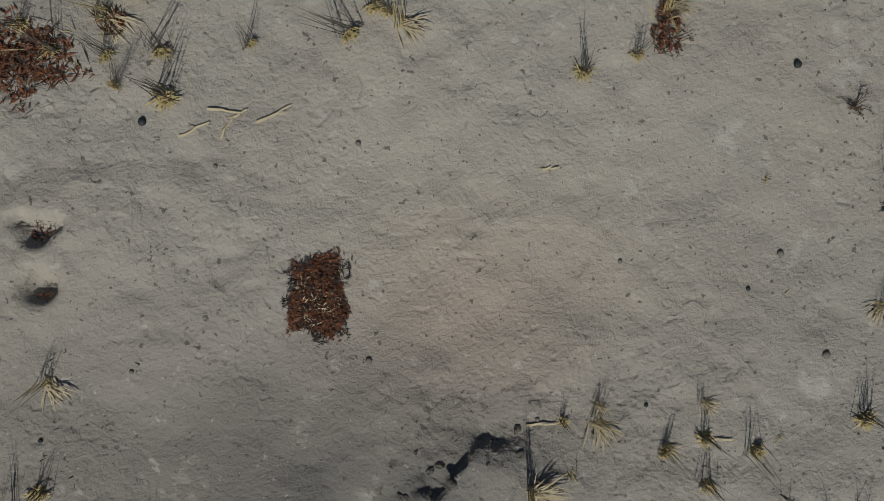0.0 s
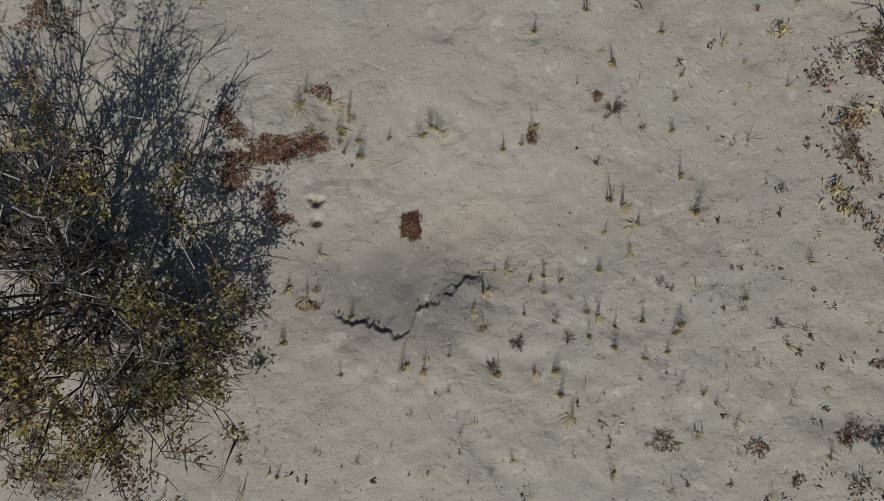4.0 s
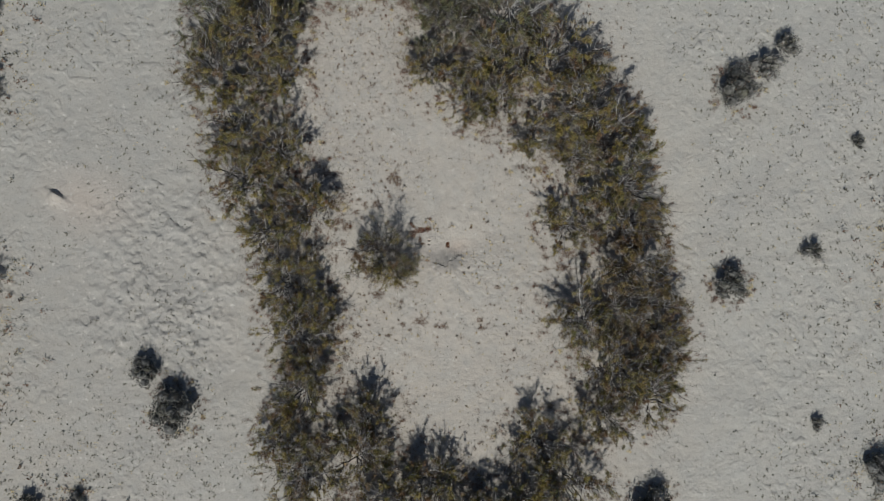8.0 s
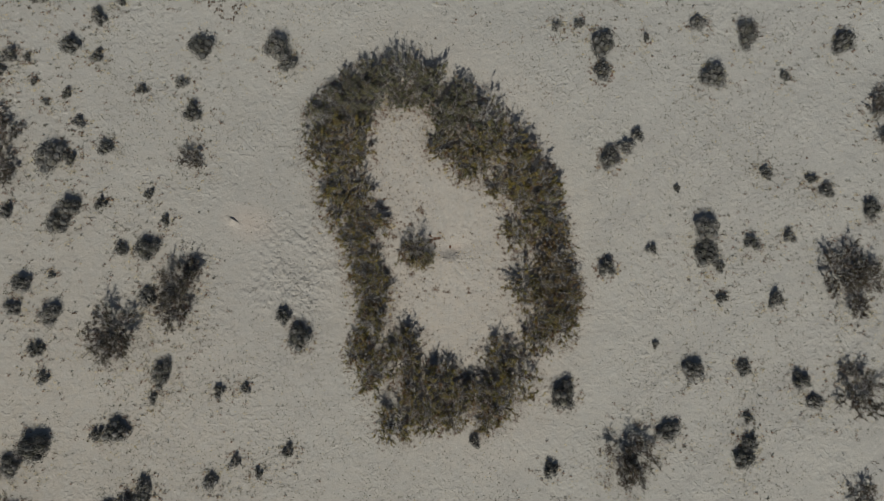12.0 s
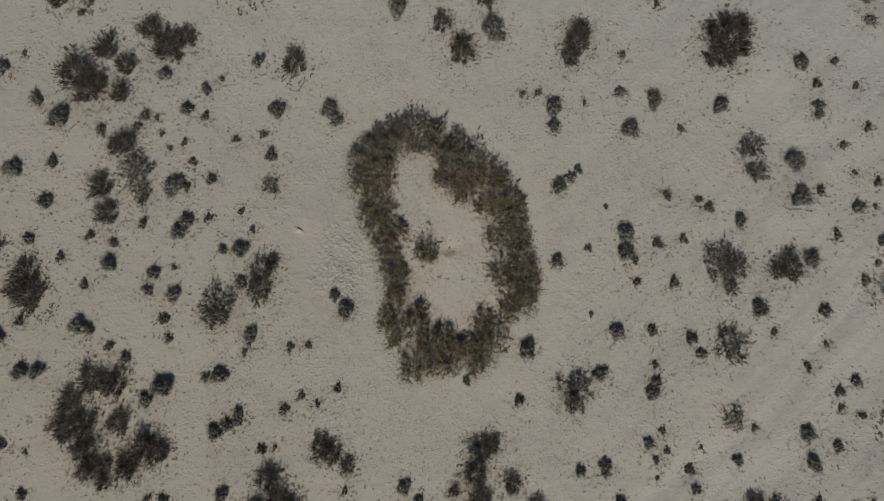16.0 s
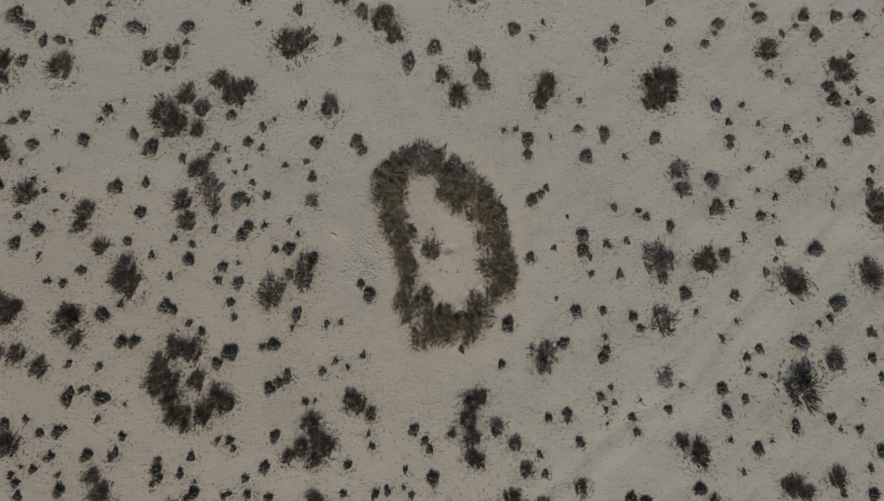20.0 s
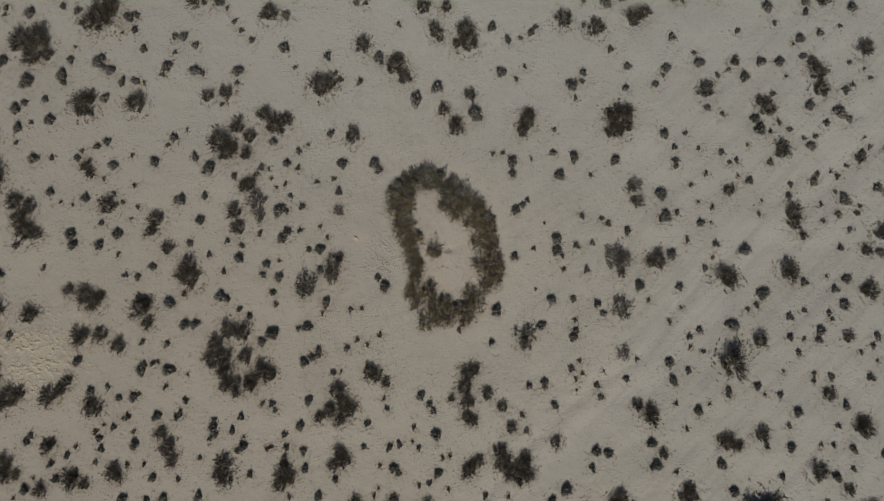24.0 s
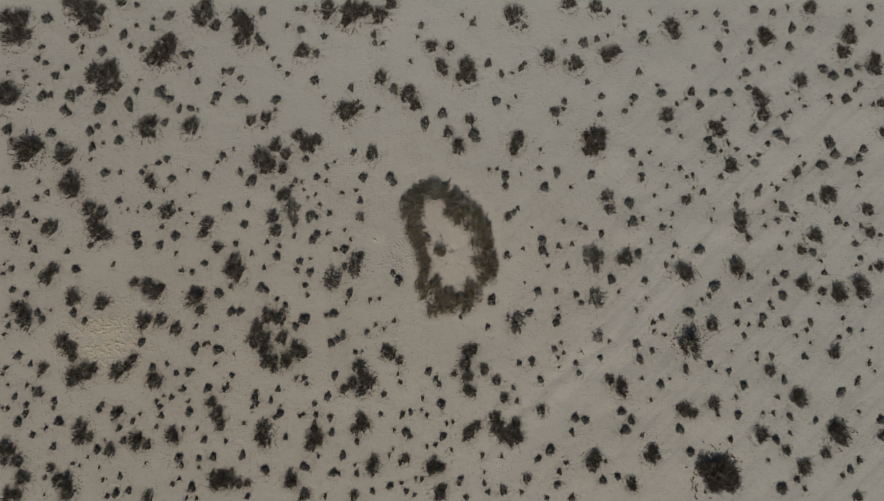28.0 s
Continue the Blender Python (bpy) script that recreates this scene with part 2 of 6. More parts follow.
# ---- shapes ----
class Soup:
    """Vertices and faces gathered into one mesh."""

    def __init__(self):
        self.verts, self.faces = [], []

    def tube(self, line, r0, r1):
        """A three-sided tapered stem along a line of points."""
        base, last = len(self.verts), len(line) - 1
        for i, p in enumerate(line):
            d = (line[min(i + 1, last)] - line[max(i - 1, 0)]).normalized()
            u = d.orthogonal().normalized()
            v = d.cross(u)
            r = r0 + (r1 - r0) * i / last
            for k in range(3):
                a = 2.0944 * k
                self.verts.append(p + r * (math.cos(a) * u + math.sin(a) * v))
        for i in range(last):
            for k in range(3):
                a, b = base + 3 * i + k, base + 3 * i + (k + 1) % 3
                self.faces.append((a, b, b + 3, a + 3))

    def blade(self, foot, tip, width, sag):
        """A tapered bent blade of grass."""
        side = (tip - foot).cross(Vector((0, 0, 1)))
        side = (side.normalized() if side.length > 1e-6 else Vector((1, 0, 0))) * width
        mid = foot.lerp(tip, 0.55) + Vector((0, 0, sag))
        n = len(self.verts)
        self.verts += [foot - side, foot + side, mid + side * 0.7, mid - side * 0.7, tip]
        self.faces += [(n, n + 1, n + 2, n + 3), (n + 3, n + 2, n + 4)]

    def flakes(self, places, rng, long, wide, flat=0.0, sides=4):
        """Small pointed leaves at the places, turned every way; flat: how far they lie down; sides: 4 for a lozenge, 3 for a spike."""
        places = np.asarray(places, float)
        k = len(places)
        if not k:
            return
        a, b = rng.normal(size=(k, 3)), rng.normal(size=(k, 3))
        a[:, 2] *= 1 - flat
        b[:, 2] *= 1 - flat
        a /= np.linalg.norm(a, axis=1)[:, None]
        b -= (a * b).sum(1)[:, None] * a
        b /= np.linalg.norm(b, axis=1)[:, None]
        size = rng.uniform(0.6, 1.4, (k, 1))
        a, b = a * long * size, b * wide * size
        n = len(self.verts)
        if sides == 3:
            self.verts += list(np.stack((places - a * 0.7 + b, places - a * 0.7 - b, places + a), 1).reshape(-1, 3))
            self.faces += [(n + 3 * i, n + 3 * i + 1, n + 3 * i + 2) for i in range(k)]
            return
        self.verts += list(np.stack((places - a, places + b, places + a, places - b), 1).reshape(-1, 3))
        self.faces += [(n + 4 * i, n + 4 * i + 1, n + 4 * i + 2, n + 4 * i + 3) for i in range(k)]

    def mesh(self, name, material):
        me = bpy.data.meshes.new(name)
        me.from_pydata([tuple(v) for v in self.verts], [], self.faces)
        me.materials.append(material)
        me.update()
        return me


def part(name, soup, material, parent, label=""):
    ob = new(name, soup.mesh(name, material))
    ob.parent = parent
    return tagged(ob, label) if label else ob


# ---- ground ----
def value_noise(x, y, seed):
    """Smooth noise from -1 to 1 on a unit lattice."""
    def corner(i, j):
        h = np.sin(i * 127.1 + j * 311.7 + seed * 74.7) * 43758.5453
        return (h - np.floor(h)) * 2 - 1
    i, j = np.floor(x), np.floor(y)
    u, v = x - i, y - j
    u, v = u * u * (3 - 2 * u), v * v * (3 - 2 * v)
    return (corner(i, j) * (1 - u) + corner(i + 1, j) * u) * (1 - v) + (corner(i, j + 1) * (1 - u) + corner(i + 1, j + 1) * u) * v


LEDGE_X = (-0.60, -0.51, -0.42, -0.32, -0.23, -0.165, -0.133, -0.007, 0.104, 0.167, 0.25)
LEDGE_Y = (-0.34, -0.354, -0.394, -0.394, -0.454, -0.425, -0.323, -0.267, -0.18, -0.173, -0.16)
PITS = ((-0.622, 0.113, 0.028, 0.034), (-0.625, 0.200, 0.022, 0.030), (-0.650, 0.222, 0.016, 0.022), (-0.598, 0.215, 0.016, 0.020), (-0.622, 0.160, 0.036, -0.008), (-0.640, 0.262, 0.036, -0.008),
        (-0.10, -0.235, 0.10, 0.012), (0.24, -0.01, 0.10, -0.010), (1.52, 2.10, 0.08, 0.03), (1.76, 2.10, 0.08, 0.03), (1.33, 1.95, 0.08, 0.03), (0.97, 1.27, 0.07, 0.025), (2.05, 1.70, 0.09, 0.035))


def ground_z(x, y):
    """Height of the sand."""
    x, y = np.asarray(x, float), np.asarray(y, float)
    d = np.maximum(np.abs(x), np.abs(y))
    z = np.zeros_like(x)
    for size, high in ((0.05, 0.003), (0.13, 0.005), (0.4, 0.006), (1.5, 0.02), (6.0, 0.10)):
        fade = np.clip(2 - d / (size * 14), 0, 1)
        z = z + high * fade * value_noise(x / size + 3.3, y / size + 7.7, size * 10)
    z = z + 0.22 * value_noise(x / 23 + 0.4, y / 23 + 0.1, 5) * np.clip(d / 20 - 0.4, 0, 1)
    # shallow dry wash that crosses the plain to the east
    along, off = (x - 19.5) * 0.695 + (y + 10.8) * 0.719, -(x - 19.5) * 0.719 + (y + 10.8) * 0.695
    off = off + 0.9 * value_noise(along / 9, along * 0, 17) + 0.25 * value_noise(along / 2.1, along * 0, 18)
    z = z + 0.10 * value_noise(x / 4.5 + 0.3 * y / 4.5, y / 3.0, 23) * np.clip((x - 10) / 8, 0, 1)
    runs = np.clip((along + 27) / 6, 0, 1) * np.clip((42 - along) / 10, 0, 1)
    z = z - runs * (0.20 * np.exp(-(off / 0.75) ** 2) + 0.22 * np.exp(-((off + 3.2) / 2.0) ** 2) + 0.08 * np.exp(-((off + 7.5) / 0.8) ** 2))
    # crumbling ledge that faces north
    edge = np.interp(x, LEDGE_X, LEDGE_Y) + 0.020 * value_noise(x / 0.05, y / 0.08, 9) + 0.014 * value_noise(x / 0.02, y / 0.04, 8)
    wide = np.clip((x + 0.58) / 0.08, 0, 1) * np.clip((0.22 - x) / 0.08, 0, 1)
    s = y - edge
    z = z + wide * np.where(s < 0, 0.007 * np.exp(np.minimum(s, 0) / 0.16), 0.0)
    z = z - wide * np.where(s >= 0, np.clip(s / 0.012, 0, 1) * np.clip(0.9 + 0.7 * value_noise(x / 0.07, y * 0, 14), 0.45, 1) * (0.017 + 0.010 * value_noise(x / 0.045, y * 0, 12)) * (1 - 0.45 * np.clip(x / 0.10, 0, 1)) * np.exp(-np.maximum(s, 0) / 0.32), 0.0)
    for px, py, r, deep in PITS:
        z = z - deep * np.exp(-(((x - px) ** 2 + (y - py) ** 2) / (r * r)) ** (2 if r < 0.03 else 1))
    return z


def grid_line():
    """Spacing fine at the middle and wider outward, out to the horizon."""
    out = [0.0]
    while out[-1] < 70:
        out.append(out[-1] + max(0.006, 0.024 * (out[-1] - 0.22)))
    out += [100, 160, 300, 700, 1800]
    return np.array([-v for v in out[:0:-1]] + out)


def build_ground():
    line = grid_line()
    n = len(line)
    gx, gy = np.meshgrid(line, line)
    verts = np.stack((gx, gy, ground_z(gx, gy)), -1).reshape(-1, 3)
    i = np.arange(n * n).reshape(n, n)
    quads = np.stack((i[:-1, :-1], i[:-1, 1:], i[1:, 1:], i[1:, :-1]), -1).reshape(-1, 4)
    me = bpy.data.meshes.new("ground")
    me.vertices.add(len(verts))
    me.vertices.foreach_set("co", verts.ravel())
    me.loops.add(quads.size)
    me.loops.foreach_set("vertex_index", quads.ravel().astype(np.int32))
    me.polygons.add(len(quads))
    me.polygons.foreach_set("loop_start", np.arange(0, quads.size, 4, dtype=np.int32))
    me.update(calc_edges=True)
    me.polygons.foreach_set("use_smooth", np.ones(len(quads), bool))
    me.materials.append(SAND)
    me.validate()
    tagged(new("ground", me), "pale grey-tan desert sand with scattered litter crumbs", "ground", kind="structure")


build_ground()


# ---- bushes, built at a crown radius of one metre ----
def bent(rng, a, c, n, rough, lift):
    """A crooked line of n + 1 points from a to c, bowed upward by lift."""
    out = []
    for i in range(n + 1):
        s = i / n
        w = rough * math.sin(math.pi * min(1, s * 1.15))
        out.append(a.lerp(c, s) + Vector((rng.normal() * w, rng.normal() * w, rng.normal() * w * 0.6 + lift * 4 * s * (1 - s))))
    return out


def creosote(name, seed, tall, stems, forks, twigs, leaves, long, wide, label, spread=0.022, thick=0.0145, bare_north=0.0, skirt_size=1.2, sprays=300, deep=False, leafage=None, gap=-0.10, whips=0, heads=10, low=(), turned=0.0):
    """A loose desert bush: stems that fan out from the foot, forked twigs, leaves at their ends, dead twigs round the skirt."""
    rng = np.random.default_rng(seed)
    root = new(name)
    wood, dark, leaf, dead = Soup(), Soup(), Soup(), Soup()
    lobes = [(rng.integers(2, 7), rng.uniform(0, 6.28), rng.uniform(0.05, 0.12)) for _ in range(4)]
    ends, trunks = [], []
    clumps = []
    for k in range(heads):
        az, rho = 2.4 * k + rng.uniform(-0.35, 0.35), 0.72 * math.sqrt((k + 0.3) / heads)
        reach = 1 + sum(h * math.sin(q * az + p) for q, p, h in lobes)
        clumps.append((math.cos(az) * rho * reach, math.sin(az) * rho * reach, rng.uniform(0.13, 0.22), tall * (1.0 - 0.45 * rho * rho) * rng.uniform(0.55, 1.2)))
    clumps += low
    for i in range(stems):
        cx, cy, size, high = clumps[i % len(clumps)]
        turn, d = rng.uniform(0, 6.2832), math.sqrt(rng.uniform(0, 1))
        foot = Vector((cx * 0.25 + rng.normal() * 0.08, cy * 0.25 + rng.normal() * 0.08, -0.04))
        tip = Vector((cx + math.cos(turn) * d * size, cy + math.sin(turn) * d * size, high * rng.uniform(0.8, 1.1)))
        az = math.atan2(tip.y, tip.x)
        steps = 6
        line = bent(rng, foot, tip, steps, 0.04, 0.06)
        pale = rng.random() < (0.40 if deep else 0.62)
        stem = Soup()
        stem.tube(line, thick, thick * 0.4)
        trunks.append((stem, pale, []))
        for _ in range(forks):
            at = rng.uniform(0.45, 0.999) * steps
            k = int(at)
            start = line[k].lerp(line[k + 1], at - k)
            turn = az + rng.normal() * 1.1
            far = rng.uniform(0.10, 0.28)
            end = start + Vector((math.cos(turn) * far, math.sin(turn) * far, rng.uniform(-0.10, 0.22) * tall))
            end.z = max(end.z, 0.04)
            spray = bent(rng, start, end, 3, 0.03, 0.02)
            if deep:
                trunks[-1][2].append(Soup())
            (trunks[-1][2][-1] if deep else wood if rng.random() < 0.55 else dark).tube(spray, thick * 0.42, thick * 0.2)
            ends.append((spray, turn, rng.random()))
            for _ in range(twigs):
                a = spray[1].lerp(spray[-1], rng.random())
                w = turn + rng.normal() * 0.9
                far = rng.uniform(0.07, 0.22)
                tip2 = a + Vector((math.cos(w) * far, math.sin(w) * far, rng.uniform(-0.08, 0.16)))
                tip2.z = max(tip2.z, 0.02)
                twig = bent(rng, a, tip2, 2, 0.015, 0.01)
                (wood if rng.random() < (0.10 if deep else 0.25) else dark).tube(twig, 0.0032, 0.0015)
                ends.append((twig, w, rng.random()))
    for _ in range(sprays):
        spray, turn, _ = ends[rng.integers(len(ends))]
        w, far = turn + rng.normal() * 0.8, rng.uniform(0.05, 0.15)
        a = spray[0].lerp(spray[-1], rng.random())
        (wood if rng.random() < (0.06 if deep else 0.35) else dark).blade(a, a + Vector((math.cos(w) * far, math.sin(w) * far, rng.uniform(-0.04, 0.14))), 0.0035, 0.015)
    for _ in range(whips):
        spray, turn, _ = ends[rng.integers(len(ends))]
        w, far = turn + rng.normal() * 0.5, rng.uniform(0.10, 0.26)
        a = spray[-1]
        line = bent(rng, a, a + Vector((math.cos(w) * far, math.sin(w) * far, rng.uniform(0.06, 0.30))), 3, 0.012, 0.02)
        (wood if rng.random() < (0.08 if deep else 0.3) else dark).tube(line, thick * 0.3, thick * 0.12)
        ends.append((line, w, rng.random()))
    lumpy = [e for e in ends if noise.noise(e[0][-1] * 5.2 + Vector((seed, 0, 0))) > gap]
    full = [e for e in lumpy if e[2] > (0.3 if e[0][-1].y * math.cos(turned) + e[0][-1].x * math.sin(turned) < 0.08 else 0.3 + bare_north)]
    spots = []
    for k in range(leaves):
        spray, turn, _ = full[rng.integers(len(full))]
        s = rng.uniform(0.3, 1.1) * (len(spray) - 1)
        i = min(len(spray) - 2, int(s))
        p = spray[i].lerp(spray[i + 1], s - i)
        spots.append((p.x + rng.normal() * spread, p.y + rng.normal() * spread, max(0.015, p.z + rng.normal() * spread)))
    leaf.flakes(spots, rng, long, wide, 0.0, 4 if deep else 3)
    for spray, turn, _ in ends[:: 9]:
        a = spray[1]
        w = turn + rng.normal() * 0.6
        far = rng.uniform(0.1, 0.24)
        dead.tube(bent(rng, a, a + Vector((math.cos(w) * far, math.sin(w) * far, rng.uniform(-0.1, 0.1))), 2, 0.02, 0), 0.0035, 0.0015)
    skirt = []
    for k in range(leaves // 6):
        az, rho = rng.uniform(0, 6.28), math.sqrt(rng.uniform(0.02, 1.0)) + abs(rng.normal()) * 0.14
        reach = 1 + sum(h * math.sin(q * az + p) for q, p, h in lobes)
        skirt.append((math.cos(az) * rho * reach, math.sin(az) * rho * reach, rng.uniform(0.012, 0.04)))
    dead.flakes(skirt, rng, long * skirt_size, wide * 0.6 * skirt_size, 0.6, 3)
    for stem, pale, branches in trunks:
        limb = part("stem", stem, BARK if pale else DARK_BARK, root)
        for branch in branches:
            part("branch", branch, BARK if pale and rng.random() < 0.35 else DARK_BARK, limb)
    tagged(part("branchwork", wood, BARK, root, "crooked pale grey bare branches"), kind="stuff")
    tagged(part("twiggery", dark, DARK_BARK if deep else TWIG, root, "thin dark brown twigs"), kind="stuff")
    tagged(part("foliage", leaf, leafage or OLIVE, root, "small olive-green and rusty leaves"), kind="stuff")
    tagged(part("dead_wood", dead, DEAD, root, "brown dead twigs and fallen leaves"), kind="stuff")
    return tagged(root, label, "bush")


def wiry_bush(name, seed, tall, stems, leaves, label):
    """A bush of many thin upright sprays that fan out from one foot, with a thick middle and a fuzzy edge."""
    rng = np.random.default_rng(seed)
    root = new(name)
    wood, spray, leaf, dead = Soup(), Soup(), Soup(), Soup()
    lobes = [(rng.integers(2, 6), rng.uniform(0, 6.28), rng.uniform(0.06, 0.14)) for _ in range(3)]
    spots = []
    clumps = []
    for k in range(12):
        az, rho = 2.4 * k + rng.uniform(-0.3, 0.3), 0.70 * math.sqrt((k + 0.3) / 12)
        reach = 1 + sum(h * math.sin(q * az + p) for q, p, h in lobes)
        clumps.append((math.cos(az) * rho * reach, math.sin(az) * rho * reach, rng.uniform(0.24, 0.36), tall * (1.0 - 0.5 * rho) * rng.uniform(0.65, 1.2)))
    for k in range(stems):
        cx, cy, size, high = clumps[k % 12]
        turn, d = rng.uniform(0, 6.2832), math.sqrt(rng.uniform(0, 1))
        foot = Vector((cx * 0.6 + rng.normal() * 0.05, cy * 0.6 + rng.normal() * 0.05, -0.03))
        tip = Vector((cx + math.cos(turn) * d * size, cy + math.sin(turn) * d * size, high * (1.0 - 0.6 * d * d) * rng.uniform(0.6, 1.1)))
        az = math.atan2(tip.y, tip.x)
        if k % 12 == 0:
            wood.tube(bent(rng, foot, tip, 3, 0.04, 0.05), 0.016, 0.006)
        for _ in range(3):
            a = foot.lerp(tip, rng.uniform(0.35, 0.9))
            w = az + rng.normal() * 0.7
            far = rng.uniform(0.06, 0.26)
            end = a + Vector((math.cos(w) * far, math.sin(w) * far, rng.uniform(0.05, 0.30) * tall))
            (wood if rng.random() < 0.09 else spray).blade(a, end, 0.009, 0.02)
            spots.append((a, end))
    pts = []
    for _ in range(leaves):
        a, end = spots[rng.integers(len(spots))]
        p = a.lerp(end, rng.uniform(0.1, 1.05))
        pts.append((p.x + rng.normal() * 0.03, p.y + rng.normal() * 0.03, max(0.02, p.z + rng.normal() * 0.03)))
    leaf.flakes(pts, rng, 0.030, 0.014, 0.0, 3)
    for k in range(60):
        az, rho = rng.uniform(0, 6.28), rng.uniform(0.8, 1.0) + abs(rng.normal()) * 0.22
        c, size = (math.cos(az) * rho, math.sin(az) * rho), rng.uniform(0.02, 0.05)
        dead.flakes([(c[0] + rng.normal() * size, c[1] + rng.normal() * size, rng.uniform(0.015, 0.05)) for _ in range(6)], rng, 0.045, 0.018, 0.5, 3)
    tagged(part("branchwork", wood, BARK, root, "pale grey bare branches"), kind="stuff")
    tagged(part("twiggery", spray, DARK_BARK, root, "thin dark grey-brown sprays"), kind="stuff")
    tagged(part("foliage", leaf, DRAB, root, "small dull grey-brown leaves"), kind="stuff")
    tagged(part("dead_wood", dead, DEAD, root, "brown dead twigs and fallen leaves"), kind="stuff")
    return tagged(root, label, "bush")


def low_shrub(name, seed, tall, sprigs, leaves, long, wide, label, blotch):
    """A tight cluster of rounded leafy domes, dull grey-green, with a few twigs sticking out."""
    rng = np.random.default_rng(seed)
    root = new(name)
    wood, leaf, core = Soup(), Soup(), Soup()
    first = rng.uniform(0, 6.28)
    domes = []
    for k in range(blotch):
        a, d = first + 2.4 * k + rng.uniform(-0.3, 0.3), 0.62 * math.sqrt((k + 0.35) / blotch)
        domes.append((math.cos(a) * d, math.sin(a) * d, rng.uniform(0.22, 0.40), tall * (1.05 - 0.7 * d) * rng.uniform(0.7, 1.1)))
    spots = []
    for x, y, r, h in domes:
        bm = bmesh.new()
        bmesh.ops.create_icosphere(bm, subdivisions=2, radius=1.0)
        n = len(core.verts)
        for v in bm.verts:
            q = 0.62 * (1 + 0.25 * noise.noise(v.co * 2.6 + Vector((x * 9, y * 9, seed))))
            core.verts.append(Vector((x + v.co.x * q * r, y + v.co.y * q * r, max(-0.02, h * (0.5 + 0.5 * v.co.z * q)))))
        core.faces += [tuple(n + v.index for v in f.verts) for f in bm.faces]
        bm.free()
        for _ in range(leaves // blotch):
            v = rng.normal(size=3)
            v /= np.linalg.norm(v)
            q = rng.uniform(0.66, 1.0) + abs(rng.normal()) * 0.20
            spots.append((x + v[0] * r * q, y + v[1] * r * q, max(0.02, h * (0.5 + 0.5 * v[2] * q))))
        for _ in range(sprigs):
            a, d = rng.uniform(0, 6.28), r * rng.uniform(0.9, 1.45)
            wood.tube(bent(rng, Vector((x, y, h * 0.3)), Vector((x + math.cos(a) * d, y + math.sin(a) * d, h * rng.uniform(0.3, 1.0))), 2, 0.03, 0.04), 0.008, 0.003)
    leaf.flakes(spots, rng, long, wide, 0.0, 3)
    tagged(part("twiggery", wood, BARK, root, "thin pale grey twigs"), kind="stuff")
    tagged(part("inner_crown", core, DUSK, root, "dense leafy heart of the crown"), kind="stuff")
    tagged(part("foliage", leaf, DUSK, root, "dense dull grey-green leaves"), kind="stuff")
    return tagged(root, label, "shrub")


RING_BUSHES = [creosote("creosote_bush", 100 + k, (0.95, 1.08, 0.88, 1.0)[k % 4], 24, 8, 2, 19000, 0.0150, 0.0060, label, leafage=leafage, gap=0.12, whips=50, sprays=500)
               for k, (leafage, label) in enumerate(((OLIVE, "olive-brown creosote bush with tangled grey branches, part of a ring"),) * 4
                                                    + ((RUSTY, "rusty-brown creosote bush with tangled grey branches, part of a ring"),) * 2
                                                    + ((GREYED, "grey-green creosote bush with upright pale branches, part of a ring"),) * 3)]
LARGE_BUSHES = [wiry_bush("desert_bush", 200 + k, (0.85, 1.0, 0.9)[k % 3], 200, 3400,
                          ("dark grey-brown desert bush on pale sand", "dull brown desert bush with fanned twigs on pale sand")[k % 2]) for k in range(6)]
NEAR_BUSHES = [creosote("tangled_bush", 260 + k, (0.7, 0.8, 0.65)[k], 20, 8, 2, 11000, 0.0165, 0.0075,
                        "tangled drab brown desert bush with grey twigs on pale sand", leafage=DRAB, sprays=700) for k in range(3)]
LONE_BUSH = creosote("lone_creosote_bush", 337, 0.95, 49, 6, 3, 25000, 0.0115, 0.0050,
                     "lone olive creosote bush with bare pale grey branches inside the ring", 0.024, 0.0100, 0.5, 0.45, 700, True, gap=0.02, whips=50,
                     heads=18, low=[(0.56, 0.20, 0.15, 0.34), (0.70, -0.02, 0.15, 0.30), (0.54, -0.30, 0.18, 0.45)], turned=radians(-45))
GIANT = wiry_bush("giant_bush", 401, 0.6, 800, 11000, "very large dense dark olive bush on pale sand")
SMALL = {kind: [low_shrub(kind, seed + k, tall, 5, n, long, wide, label, most - 2 + k) for k in range(4)] for kind, seed, tall, n, long, wide, label, most in (
    ("round_shrub", 500, 1.25, 3000, 0.040, 0.018, "rounded grey-green shrub with a dark shadow on the sand", 9),
    ("low_shrub", 520, 1.3, 1800, 0.046, 0.022, "low grey-green desert shrub on the sand", 8),
    ("dwarf_shrub", 540, 1.3, 900, 0.06, 0.030, "tiny grey tuft-like desert shrub on the sand", 6))}
PLACES, PLANTED = {}, []
PLACING = np.random.default_rng(7)


def plant(kinds, x, y, r, group, stretch=1.0):
    """Note a place for one of the kinds at x, y with crown radius r, at rest on the sand."""
    PLANTED.append((x, y, r))
    ob = kinds[int(PLACING.integers(len(kinds)))]
    m = pose(x, y, float(ground_z(x, y)) - 0.02 * r, 0, 0, float(PLACING.uniform(0, 360))) @ Matrix.Diagonal((r * stretch, r / stretch, r * float(PLACING.uniform(0.85, 1.1)), 1))
    PLACES.setdefault(ob.name, (ob, []))[1].append(m)
    tagged(ob, group=group)


def settle():
    """Copy each model to its places, the model itself taking the first."""
    for ob, places in PLACES.values():
        for m in places[1:]:
            copy_thing(ob, m)
        ob.matrix_basis = places[0]


def plant_ring(rows):
    for x, y, r in rows:
        kinds = RING_BUSHES[3:6] if math.hypot(x - 4.2, y + 0.1) < 1.9 else RING_BUSHES[6:] if y > 5.4 else RING_BUSHES[:4]
        plant(kinds, x, y, r * 1.16, "bushes of the ring")


